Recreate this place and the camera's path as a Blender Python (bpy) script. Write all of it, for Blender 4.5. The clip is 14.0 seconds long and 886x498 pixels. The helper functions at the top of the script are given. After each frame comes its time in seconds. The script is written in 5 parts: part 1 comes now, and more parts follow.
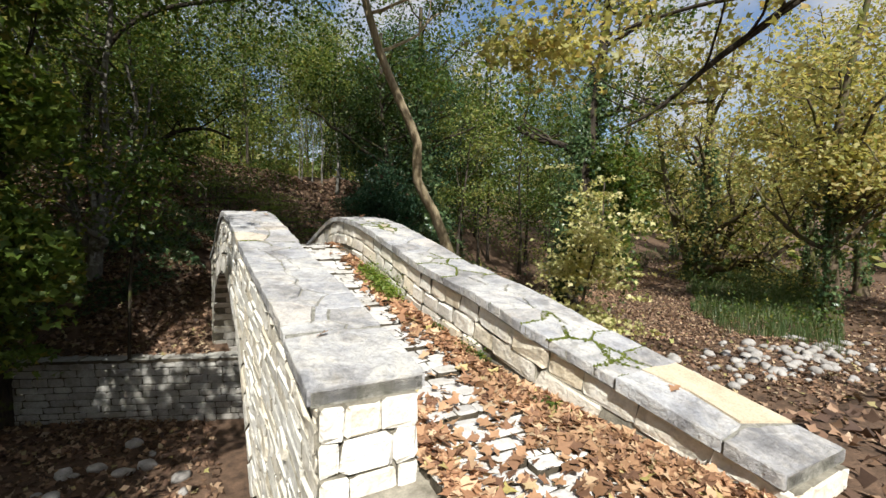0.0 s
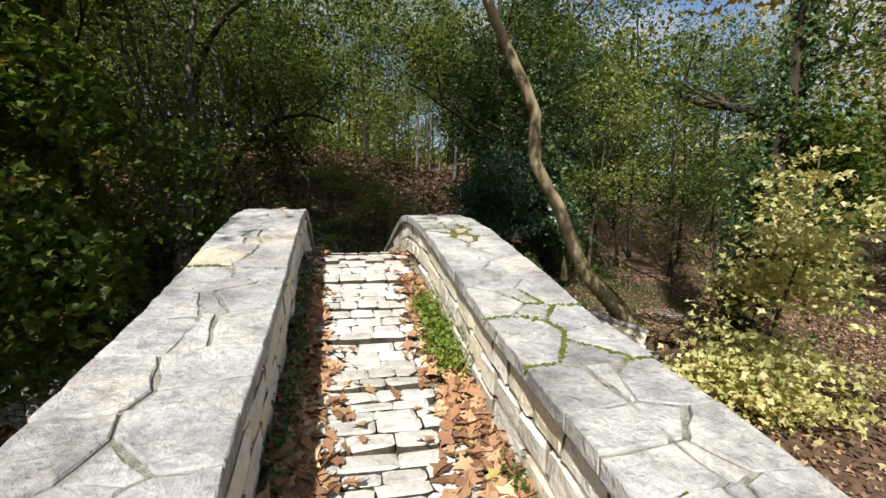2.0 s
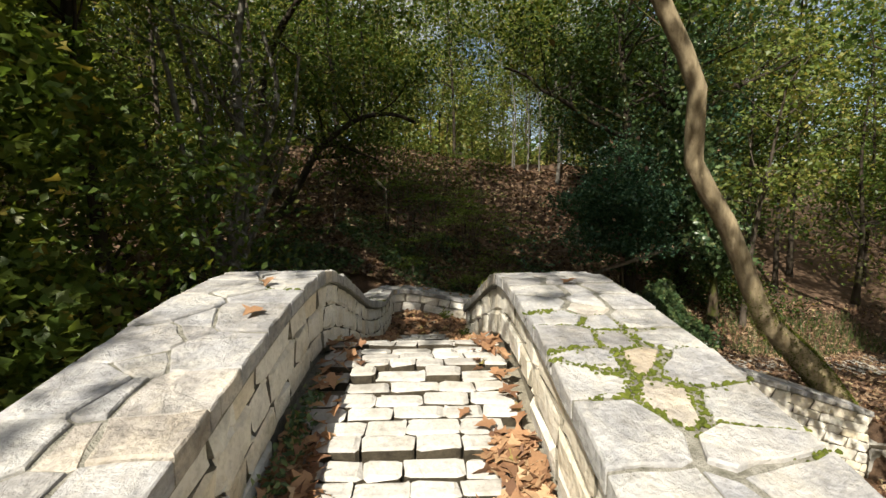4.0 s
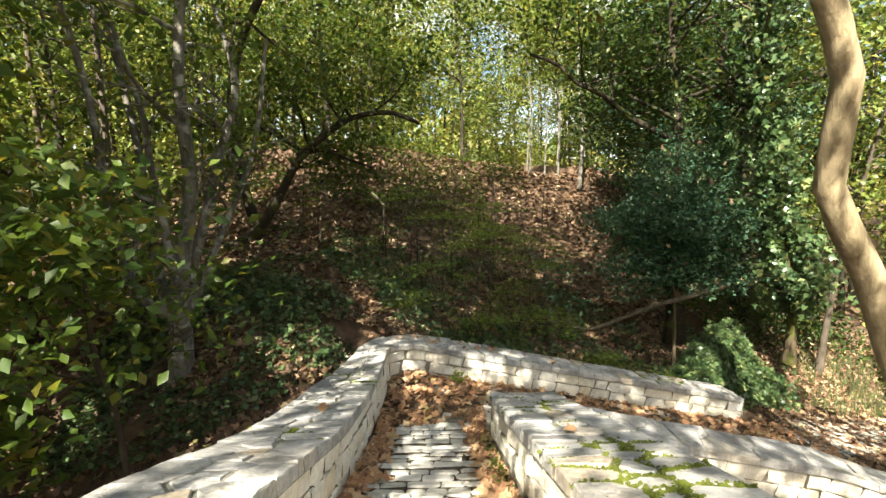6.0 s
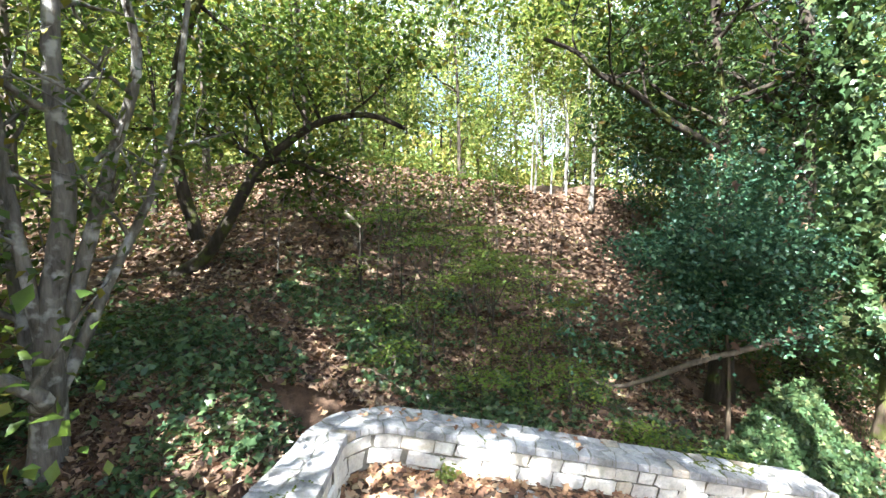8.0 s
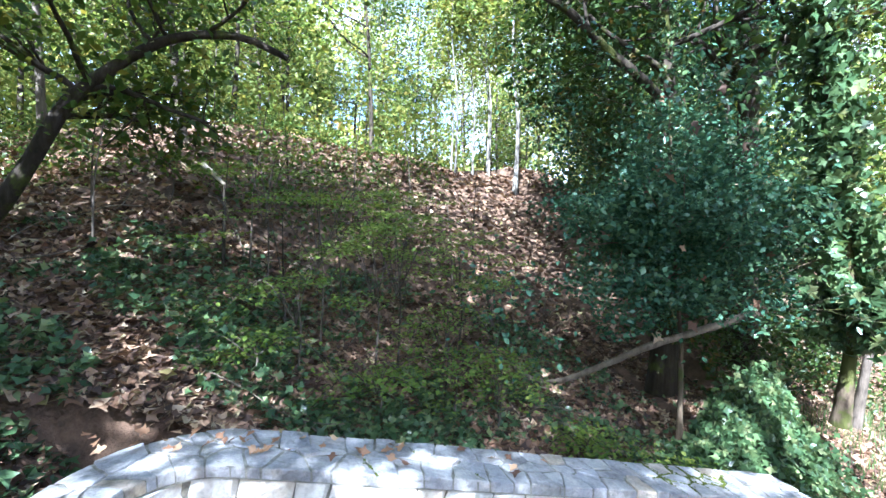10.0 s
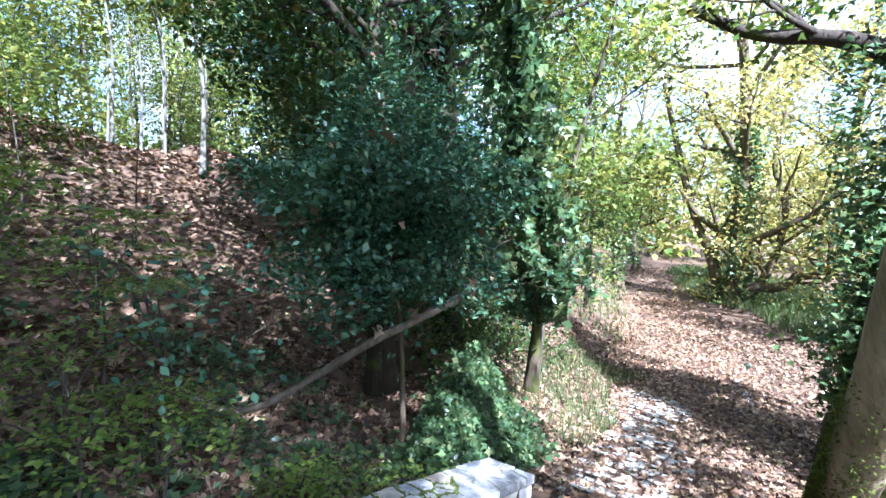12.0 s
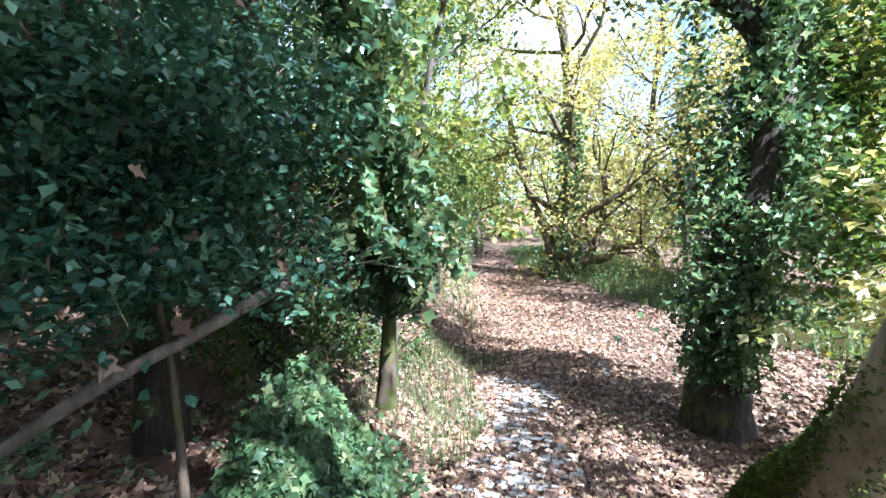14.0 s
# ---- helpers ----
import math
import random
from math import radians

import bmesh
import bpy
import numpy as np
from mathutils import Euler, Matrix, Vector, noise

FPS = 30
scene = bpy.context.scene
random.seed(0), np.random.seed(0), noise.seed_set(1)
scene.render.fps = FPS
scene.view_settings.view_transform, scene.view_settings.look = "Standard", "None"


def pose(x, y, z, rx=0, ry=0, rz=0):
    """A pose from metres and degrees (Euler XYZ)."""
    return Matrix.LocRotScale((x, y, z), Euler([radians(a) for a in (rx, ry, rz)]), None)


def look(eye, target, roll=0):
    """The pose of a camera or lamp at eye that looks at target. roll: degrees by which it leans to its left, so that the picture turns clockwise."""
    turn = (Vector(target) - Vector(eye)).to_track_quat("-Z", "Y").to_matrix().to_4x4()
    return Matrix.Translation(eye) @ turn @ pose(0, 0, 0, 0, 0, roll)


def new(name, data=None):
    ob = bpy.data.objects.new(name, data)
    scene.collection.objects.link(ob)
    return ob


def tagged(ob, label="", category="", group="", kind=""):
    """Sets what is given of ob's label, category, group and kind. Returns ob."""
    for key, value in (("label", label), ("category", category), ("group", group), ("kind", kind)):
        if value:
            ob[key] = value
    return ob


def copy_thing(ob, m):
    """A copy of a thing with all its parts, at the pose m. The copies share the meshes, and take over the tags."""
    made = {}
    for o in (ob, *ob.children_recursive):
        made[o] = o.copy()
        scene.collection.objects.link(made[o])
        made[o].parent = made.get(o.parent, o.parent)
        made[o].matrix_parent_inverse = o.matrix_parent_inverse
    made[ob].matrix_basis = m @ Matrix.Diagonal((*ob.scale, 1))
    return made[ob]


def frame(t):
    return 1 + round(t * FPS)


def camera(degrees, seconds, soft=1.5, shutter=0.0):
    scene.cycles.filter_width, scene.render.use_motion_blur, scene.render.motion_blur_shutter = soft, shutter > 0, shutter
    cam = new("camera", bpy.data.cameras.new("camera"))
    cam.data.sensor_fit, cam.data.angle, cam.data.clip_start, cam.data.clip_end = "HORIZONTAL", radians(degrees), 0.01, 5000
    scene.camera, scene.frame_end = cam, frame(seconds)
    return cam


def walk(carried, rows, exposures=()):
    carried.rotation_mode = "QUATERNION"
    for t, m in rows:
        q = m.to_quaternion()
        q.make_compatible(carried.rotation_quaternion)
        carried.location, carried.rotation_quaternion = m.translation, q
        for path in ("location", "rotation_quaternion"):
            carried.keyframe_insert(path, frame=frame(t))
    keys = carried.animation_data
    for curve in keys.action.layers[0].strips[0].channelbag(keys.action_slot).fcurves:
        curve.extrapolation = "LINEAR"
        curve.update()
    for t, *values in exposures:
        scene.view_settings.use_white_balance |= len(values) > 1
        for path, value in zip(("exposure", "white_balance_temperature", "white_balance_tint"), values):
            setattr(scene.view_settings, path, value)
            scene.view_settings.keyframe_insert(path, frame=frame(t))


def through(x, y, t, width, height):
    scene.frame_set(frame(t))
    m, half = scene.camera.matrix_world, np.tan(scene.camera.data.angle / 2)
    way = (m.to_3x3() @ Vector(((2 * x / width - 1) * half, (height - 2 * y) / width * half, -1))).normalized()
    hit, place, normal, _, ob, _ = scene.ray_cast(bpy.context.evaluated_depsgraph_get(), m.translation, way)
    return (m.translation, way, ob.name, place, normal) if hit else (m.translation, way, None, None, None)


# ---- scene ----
cam = camera(86.7, 14.0)
PATH = [
    (0, (-2.425, -7.546, 2.914), (-1.297, -5.902, 2.76), 1.3),
    (0.5, (-1.926, -7.083, 2.912), (-0.872, -5.394, 2.724), 1.2),
    (1, (-1.52, -6.557, 2.982), (-0.616, -4.785, 2.772), 1.1),
    (1.5, (-1.117, -6.021, 2.992), (-0.345, -4.188, 2.777), 0.7),
    (2, (-0.734, -5.449, 3.024), (-0.11, -3.561, 2.805), 0.7),
    (2.5, (-0.463, -4.781, 3.129), (0.008, -2.851, 2.896), -0.2),
    (3, (-0.24, -4.106, 3.191), (0.112, -2.15, 2.968), -1.6),
    (3.2, (-0.203, -3.829, 3.229), (0.099, -1.865, 3.001), -1.6),
    (5.3, (0.006, -1.406, 3.59), (0.218, 0.569, 3.363), -0.3),
    (5.5, (0.026, -1.181, 3.655), (0.24, 0.794, 3.419), -0.4),
    (6, (0.032, -0.668, 3.783), (0.25, 1.304, 3.537), -0.7),
    (6.5, (0.11, -0.173, 3.858), (0.345, 1.8, 3.628), -0.7),
    (7, (0.143, 0.301, 3.971), (0.366, 2.28, 3.784), -0.7),
    (7.2, (0.164, 0.509, 3.952), (0.378, 2.49, 3.775), -0.5),
    (9.3, (0.801, 2.305, 3.279), (1.13, 4.273, 3.147), 1.2),
    (9.5, (0.827, 2.475, 3.23), (1.206, 4.434, 3.093), 0.9),
    (10, (0.939, 2.848, 3.119), (1.489, 4.765, 2.975), 0.4),
    (10.5, (1.067, 3.194, 3.031), (1.857, 5.024, 2.865), 0.5),
    (11, (1.29, 3.474, 2.957), (2.354, 5.159, 2.785), 0.6),
    (11.5, (1.506, 3.711, 2.916), (2.85, 5.185, 2.77), 0.6),
    (12, (1.677, 3.92, 2.841), (3.22, 5.187, 2.713), 0.7),
    (12.5, (1.964, 4.15, 2.747), (3.63, 5.247, 2.597), 0.1),
    (13, (2.22, 4.371, 2.686), (3.992, 5.277, 2.495), -0.9),
    (13.5, (2.624, 4.544, 2.664), (4.451, 5.334, 2.472), -1.5),
    (14, (3.134, 4.692, 2.519), (4.996, 5.402, 2.358), -1.6),
]
walk(cam, [(t, look(eye, target, roll)) for t, eye, target, roll in PATH],
     [(0, 0.78, 6000, 10), (3.2, 0.70, 6400, 10), (5.5, 1.85, 6950, 6), (7.2, 3.3, 6100, 10), (9.5, 3.4, 4900, 12), (12.0, 2.9, 4750, 16), (14.0, 2.85, 4850, 16)])

# ---- light ----
SUN_FROM = Vector((-0.38, -0.72, 0.78)).normalized()
world = bpy.data.worlds.new("sky")
scene.world = world
world.use_nodes = True
wn = world.node_tree.nodes
sky = wn.new("ShaderNodeTexSky")
sky.sky_type, sky.sun_disc = "NISHITA", False
sky.dust_density = 2.0
sky.sun_elevation = math.asin(SUN_FROM.z)
sky.sun_rotation = math.atan2(SUN_FROM.x, SUN_FROM.y)
# white broken cloud over the blue
cloud = wn.new("ShaderNodeTexNoise")
for key, value in (("Scale", 4.0), ("Detail", 6.0), ("Roughness", 0.55)):
    cloud.inputs[key].default_value = value
way = wn.new("ShaderNodeTexCoord")
world.node_tree.links.new(way.outputs["Generated"], cloud.inputs["Vector"])
cover = wn.new("ShaderNodeMapRange")
cover.inputs["From Min"].default_value, cover.inputs["From Max"].default_value = 0.44, 0.62
world.node_tree.links.new(cloud.outputs["Fac"], cover.inputs["Value"])
veil = wn.new("ShaderNodeMix")
veil.data_type = "RGBA"
veil.inputs[7].default_value = (4.9, 4.8, 4.75, 1)
world.node_tree.links.new(cover.outputs[0], veil.inputs[0])
world.node_tree.links.new(sky.outputs[0], veil.inputs[6])
world.node_tree.links.new(veil.outputs[2], wn["Background"].inputs[0])
wn["Background"].inputs[1].default_value = 0.078
sun = new("sun", bpy.data.lights.new("sun", "SUN"))
sun.data.energy, sun.data.angle, sun.data.color = 5.0, radians(0.5), (1.0, 0.94, 0.83)
sun.matrix_world = look(SUN_FROM * 60, (0, 0, 0))

# ---- materials ----
rng = np.random.default_rng(7)


class Nodes:
    """A small helper round one node tree."""

    def __init__(self, name):
        self.mat = bpy.data.materials.new(name)
        self.mat.use_nodes = True
        self.tree = self.mat.node_tree
        self.bsdf = self.tree.nodes["Principled BSDF"]
        self.out = self.tree.nodes["Material Output"]

    def add(self, kind, **values):
        node = self.tree.nodes.new(kind)
        for key, value in values.items():
            if key in node.inputs:
                node.inputs[key].default_value = value
        return node

    def link(self, a, b):
        self.tree.links.new(a, b)

    def coords(self, scale=1.0, local=False):
        co = self.add("ShaderNodeTexCoord") if local else self.add("ShaderNodeNewGeometry")
        src = co.outputs["Object"] if local else co.outputs["Position"]
        mp = self.add("ShaderNodeMapping")
        mp.inputs["Scale"].default_value = scale if isinstance(scale, tuple) else (scale,) * 3
        self.link(src, mp.inputs["Vector"])
        return mp.outputs[0]

    def noise(self, scale, detail=4.0, rough=0.6, vec=None):
        n = self.add("ShaderNodeTexNoise", Scale=scale, Detail=detail, Roughness=rough)
        if vec is not None:
            self.link(vec, n.inputs["Vector"])
        return n.outputs["Fac"]

    def ramp(self, fac, stops):
        r = self.add("ShaderNodeValToRGB")
        els = r.color_ramp.elements
        while len(els) < len(stops):
            els.new(0.5)
        for e, (p, c) in zip(els, stops):
            e.position, e.color = p, (*c, 1) if len(c) == 3 else c
        self.link(fac, r.inputs[0])
        return r.outputs[0]

    def mix(self, fac, a, b, blend="MIX"):
        m = self.add("ShaderNodeMix")
        m.data_type, m.blend_type = "RGBA", blend
        for sock, v in ((m.inputs[0], fac), (m.inputs[6], a), (m.inputs[7], b)):
            if isinstance(v, (int, float)):
                sock.default_value = v
            elif isinstance(v, tuple):
                sock.default_value = (*v, 1)
            else:
                self.link(v, sock)
        return m.outputs[2]

    def bump(self, height, strength=0.5, distance=0.02):
        b = self.add("ShaderNodeBump", Strength=strength, Distance=distance)
        self.link(height, b.inputs["Height"])
        self.link(b.outputs[0], self.bsdf.inputs["Normal"])

    def finish(self, color, rough=0.8, spec=0.3):
        if isinstance(color, tuple):
            self.bsdf.inputs["Base Color"].default_value = (*color, 1)
        else:
            self.link(color, self.bsdf.inputs["Base Color"])
        self.bsdf.inputs["Roughness"].default_value = rough
        self.bsdf.inputs["Specular IOR Level"].default_value = spec
        return self.mat


def stone_material(name, stops, grey, grain=0.5, dark=0.35, cleft=0.0):
    n = Nodes(name)
    p = n.coords()
    info = n.add("ShaderNodeObjectInfo")
    base = n.ramp(info.outputs["Random"], stops)
    stain = n.ramp(n.noise(2.6, 6, 0.68, p), [(0.34, (1.05, 1.04, 1.0)), (0.50, (0.86, 0.85, 0.84)), (0.64, grey)])
    col = n.mix(0.9, base, stain, "MULTIPLY")
    fine = n.noise(40, 5, 0.6, p)
    mid = n.noise(13, 5, 0.6, p)
    col = n.mix(0.45, col, n.ramp(fine, [(0.32, (0.62, 0.60, 0.56)), (0.52, (1, 1, 1))]), "MULTIPLY")
    col = n.mix(0.45, col, n.ramp(mid, [(0.36, (0.66, 0.66, 0.66)), (0.50, (1, 1, 1))]), "MULTIPLY")
    spots = n.ramp(n.noise(7, 5, 0.6, p), [(0.58, (0, 0, 0)), (0.70, (1, 1, 1))])
    col = n.mix(n.mix(1.0, spots, (dark, dark, dark), "MULTIPLY"), col, (0.20, 0.195, 0.18))
    ridge = n.add("ShaderNodeTexNoise", Scale=10.0, Detail=5.0, Roughness=0.6, Distortion=0.2)
    n.link(p, ridge.inputs["Vector"])
    h = n.mix(0.62, n.mix(0.6, fine, mid), ridge.outputs["Fac"])
    if cleft:
        split = n.add("ShaderNodeTexNoise", Scale=7.5, Detail=8.0, Roughness=0.70, Distortion=0.45)
        n.link(n.coords((1.0, 0.8, 1.0)), split.inputs["Vector"])
        tone = n.ramp(split.outputs["Fac"], [(0.28, (0.60, 0.62, 0.68)), (0.44, (0.92, 0.93, 0.96)), (0.50, (0.84, 0.84, 0.85)), (0.56, (1.06, 1.05, 1.03)), (0.74, (1.0, 0.93, 0.82))])
        col = n.mix(cleft, col, tone, "MULTIPLY")
        h = n.mix(0.45, h, split.outputs["Fac"])
    n.bump(h, grain, 0.035 + 0.03 * cleft)
    return n.finish(col, 0.9, 0.2)


WALL_STONE = stone_material("limestone", [(0.0, (0.75, 0.71, 0.62)), (0.35, (0.84, 0.815, 0.74)), (0.6, (0.81, 0.79, 0.73)), (0.85, (0.78, 0.70, 0.55)), (1.0, (0.72, 0.69, 0.62))], (0.80, 0.76, 0.68), 0.9, 0.16)
CAP_STONE = stone_material("flagstone", [(0.0, (0.40, 0.39, 0.38)), (0.3, (0.55, 0.54, 0.515)), (0.55, (0.47, 0.47, 0.475)), (0.92, (0.57, 0.555, 0.53)), (1.0, (0.56, 0.47, 0.35))], (0.46, 0.455, 0.46), 1.0, 0.5, 0.9)
COBBLE = stone_material("cobble", [(0.0, (0.50, 0.485, 0.455)), (0.5, (0.62, 0.605, 0.57)), (1.0, (0.45, 0.435, 0.41))], (0.66, 0.64, 0.59), 0.8, 0.30)
GREY_STONE = stone_material("grey_stone", [(0.0, (0.34, 0.33, 0.30)), (0.5, (0.46, 0.45, 0.41)), (1.0, (0.38, 0.36, 0.32))], (0.6, 0.58, 0.54), 0.9, 0.4)
ROCK = stone_material("river_rock", [(0.0, (0.30, 0.285, 0.265)), (1.0, (0.43, 0.41, 0.385))], (0.6, 0.58, 0.55), 0.7, 0.35)


def plain(name, a, b, scale=6.0, rough=0.9, bump=0.5, dist=0.02):
    n = Nodes(name)
    p = n.coords()
    f = n.noise(scale, 6, 0.65, p)
    col = n.ramp(f, [(0.3, a), (0.68, b)])
    g = n.noise(scale * 9, 4, 0.6, p)
    col = n.mix(0.5, col, n.ramp(g, [(0.3, (0.5, 0.5, 0.5)), (0.6, (1, 1, 1))]), "MULTIPLY")
    n.bump(n.mix(0.5, f, g), bump, dist)
    return n.finish(col, rough, 0.2)


MORTAR = plain("mortar", (0.13, 0.115, 0.085), (0.36, 0.33, 0.26), 9.0)
EARTH_JOINT = plain("earth_joint", (0.03, 0.026, 0.018), (0.12, 0.10, 0.07), 9.0)
JOINT = plain("cap_mortar", (0.15, 0.145, 0.11), (0.42, 0.40, 0.345), 16.0, 0.95, 0.9, 0.03)
SAND_MORTAR = plain("sand_mortar", (0.44, 0.36, 0.25), (0.56, 0.47, 0.34), 7.0, 0.95, 0.35)
MOSS = plain("moss", (0.055, 0.075, 0.010), (0.155, 0.18, 0.028), 20.0, 0.95, 0.8)
SOIL = plain("leaf_mould", (0.050, 0.034, 0.023), (0.175, 0.11, 0.07), 5.0, 0.95, 0.8, 0.04)


def bark_material(name, a, b, moss=0.0):
    n = Nodes(name)
    p = n.coords((7.0, 7.0, 1.6))
    f = n.noise(1.6, 6, 0.7, p)
    col = n.ramp(f, [(0.32, a), (0.66, b)])
    patch = n.noise(1.3, 3, 0.5, n.coords())
    col = n.mix(0.6, col, n.ramp(patch, [(0.35, (0.55, 0.55, 0.5)), (0.6, (1, 1, 1))]), "MULTIPLY")
    if moss:
        m = n.ramp(n.noise(2.3, 5, 0.7, n.coords()), [(0.62 - moss, (0, 0, 0)), (0.70 - moss, (0.85, 0.85, 0.85))])
        col = n.mix(m, col, (0.065, 0.075, 0.015))
    n.bump(f, 0.9, 0.03)
    return n.finish(col, 0.9, 0.2)


BARK = bark_material("bark", (0.045, 0.036, 0.028), (0.17, 0.14, 0.11))
BARK_LICHEN = bark_material("bark_lichen", (0.06, 0.052, 0.042), (0.22, 0.20, 0.17))
lichen = BARK_LICHEN.node_tree
spot = lichen.nodes.new("ShaderNodeTexNoise")
spot.inputs["Scale"].default_value, spot.inputs["Detail"].default_value = 5.5, 5.0
edge_ = lichen.nodes.new("ShaderNodeMapRange")
edge_.inputs["From Min"].default_value, edge_.inputs["From Max"].default_value = 0.53, 0.64
pale = lichen.nodes.new("ShaderNodeMix")
pale.data_type = "RGBA"
pale.inputs[7].default_value = (0.33, 0.32, 0.285, 1)
place = lichen.nodes.new("ShaderNodeNewGeometry")
bark_in = lichen.nodes["Principled BSDF"].inputs["Base Color"]
lichen.links.new(place.outputs["Position"], spot.inputs["Vector"])
lichen.links.new(spot.outputs["Fac"], edge_.inputs["Value"])
lichen.links.new(edge_.outputs[0], pale.inputs[0])
lichen.links.new(bark_in.links[0].from_socket, pale.inputs[6])
lichen.links.new(pale.outputs[2], bark_in)
BARK_DARK = bark_material("bark_dark", (0.016, 0.012, 0.009), (0.065, 0.052, 0.038), 0.07)
BARK_PLANE = bark_material("bark_plane_tree", (0.19, 0.145, 0.085), (0.43, 0.35, 0.225), 0.0)
BARK_MOSSY = bark_material("bark_mossy", (0.05, 0.036, 0.024), (0.15, 0.115, 0.075), 0.14)
BARK_PALE = bark_material("bark_pale", (0.09, 0.082, 0.07), (0.25, 0.235, 0.205))
SPLIT_WOOD = bark_material("split_wood", (0.34, 0.28, 0.20), (0.58, 0.50, 0.38))
DEADWOOD = bark_material("deadwood", (0.09, 0.07, 0.05), (0.24, 0.195, 0.145))


def leaf_material(name, stops, through=0.45, gloss=0.45, flat=False):
    n = Nodes(name)
    geo = n.add("ShaderNodeNewGeometry")
    col = n.ramp(geo.outputs["Random Per Island"], stops)
    big = n.noise(0.9, 3, 0.6, n.coords())
    col = n.mix(0.6, col, n.ramp(big, [(0.3, (0.62, 0.66, 0.55)), (0.65, (1.15, 1.1, 1.0))]), "MULTIPLY")
    vein = n.noise(60, 2, 0.5, n.coords())
    col = n.mix(0.35, col, n.ramp(vein, [(0.3, (0.6, 0.6, 0.6)), (0.6, (1, 1, 1))]), "MULTIPLY")
    n.finish(col, gloss, 0.35)
    if through:
        tr = n.add("ShaderNodeBsdfTranslucent")
        n.link(n.mix(1.0, col, (1.18, 1.12, 0.72), "MULTIPLY"), tr.inputs["Color"])
        ms = n.add("ShaderNodeMixShader", Fac=through)
        n.link(n.bsdf.outputs[0], ms.inputs[1])
        n.link(tr.outputs[0], ms.inputs[2])
        n.link(ms.outputs[0], n.out.inputs[0])
    return n.mat


LEAF_GREEN = leaf_material("leaf_green", [(0, (0.045, 0.085, 0.018)), (0.45, (0.075, 0.125, 0.022)), (0.8, (0.11, 0.155, 0.028)), (1, (0.20, 0.17, 0.03))])
LEAF_HORNBEAM = leaf_material("leaf_hornbeam", [(0, (0.075, 0.125, 0.025)), (0.45, (0.12, 0.18, 0.034)), (0.85, (0.17, 0.215, 0.045)), (1, (0.28, 0.22, 0.05))], 0.5)
LEAF_DARK = leaf_material("leaf_dark", [(0, (0.028, 0.055, 0.016)), (0.6, (0.05, 0.09, 0.022)), (0.93, (0.08, 0.11, 0.025)), (1, (0.16, 0.10, 0.03))])
LEAF_LIGHT = leaf_material("leaf_light", [(0, (0.14, 0.20, 0.05)), (0.6, (0.22, 0.28, 0.075)), (1, (0.35, 0.32, 0.09))], 0.5)
LEAF_SPRAY = leaf_material("leaf_spray", [(0, (0.12, 0.195, 0.035)), (0.6, (0.20, 0.29, 0.05)), (1, (0.30, 0.34, 0.08))], 0.5)
LEAF_YELLOW = leaf_material("leaf_yellow", [(0, (0.27, 0.30, 0.095)), (0.4, (0.42, 0.40, 0.145)), (0.8, (0.54, 0.48, 0.20)), (1, (0.40, 0.28, 0.10))], 0.55)
LEAF_CREAM = leaf_material("leaf_cream", [(0, (0.36, 0.39, 0.13)), (0.5, (0.60, 0.57, 0.26)), (1, (0.70, 0.63, 0.36))], 0.4)
IVY = leaf_material("ivy", [(0, (0.045, 0.088, 0.040)), (0.5, (0.085, 0.145, 0.062)), (0.85, (0.145, 0.21, 0.09)), (1, (0.26, 0.29, 0.14))], 0.35, 0.3)
HOLLY = leaf_material("holly", [(0, (0.040, 0.095, 0.062)), (0.6, (0.068, 0.145, 0.088)), (1, (0.12, 0.20, 0.105))], 0.3, 0.26)
LITTER = leaf_material("leaf_litter", [(0, (0.045, 0.028, 0.021)), (0.3, (0.11, 0.063, 0.042)), (0.55, (0.20, 0.118, 0.073)), (0.8, (0.31, 0.20, 0.13)), (0.95, (0.43, 0.33, 0.23)), (1, (0.28, 0.25, 0.09))], 0.1, 0.7)
DRIFT = leaf_material("leaf_drift", [(0, (0.16, 0.085, 0.055)), (0.3, (0.29, 0.155, 0.088)), (0.6, (0.41, 0.235, 0.135)), (0.85, (0.51, 0.33, 0.20)), (0.96, (0.58, 0.43, 0.29)), (1, (0.42, 0.36, 0.12))], 0.1, 0.7)
GRASS = leaf_material("grass_blade", [(0, (0.045, 0.085, 0.025)), (0.6, (0.08, 0.125, 0.04)), (1, (0.17, 0.17, 0.08))], 0.35)


# ---- mesh helpers ----
def mesh_from(name, verts, faces, material, smooth=False):
    """verts (n,3), faces: a list, or an (m,k) array of equal faces."""
    me = bpy.data.meshes.new(name)
    verts = np.asarray(verts, dtype=np.float32)
    if isinstance(faces, np.ndarray):
        m, k = faces.shape
        me.vertices.add(len(verts))
        me.vertices.foreach_set("co", verts.ravel())
        me.loops.add(m * k)
        me.loops.foreach_set("vertex_index", faces.astype(np.int32).ravel())
        me.polygons.add(m)
        me.polygons.foreach_set("loop_start", np.arange(0, m * k, k, dtype=np.int32))
        me.polygons.foreach_set("loop_total", np.full(m, k, dtype=np.int32))
        me.update(calc_edges=True)
    else:
        me.from_pydata(verts.tolist(), [], faces)
        me.update()
    if smooth:
        me.polygons.foreach_set("use_smooth", np.ones(len(me.polygons), dtype=bool))
    me.materials.append(material)
    return me


def mesh_part(name, me, parent=None, label=""):
    ob = new(name, me)
    if parent is not None:
        ob.parent = parent
    if label:
        ob["label"] = label
    return ob


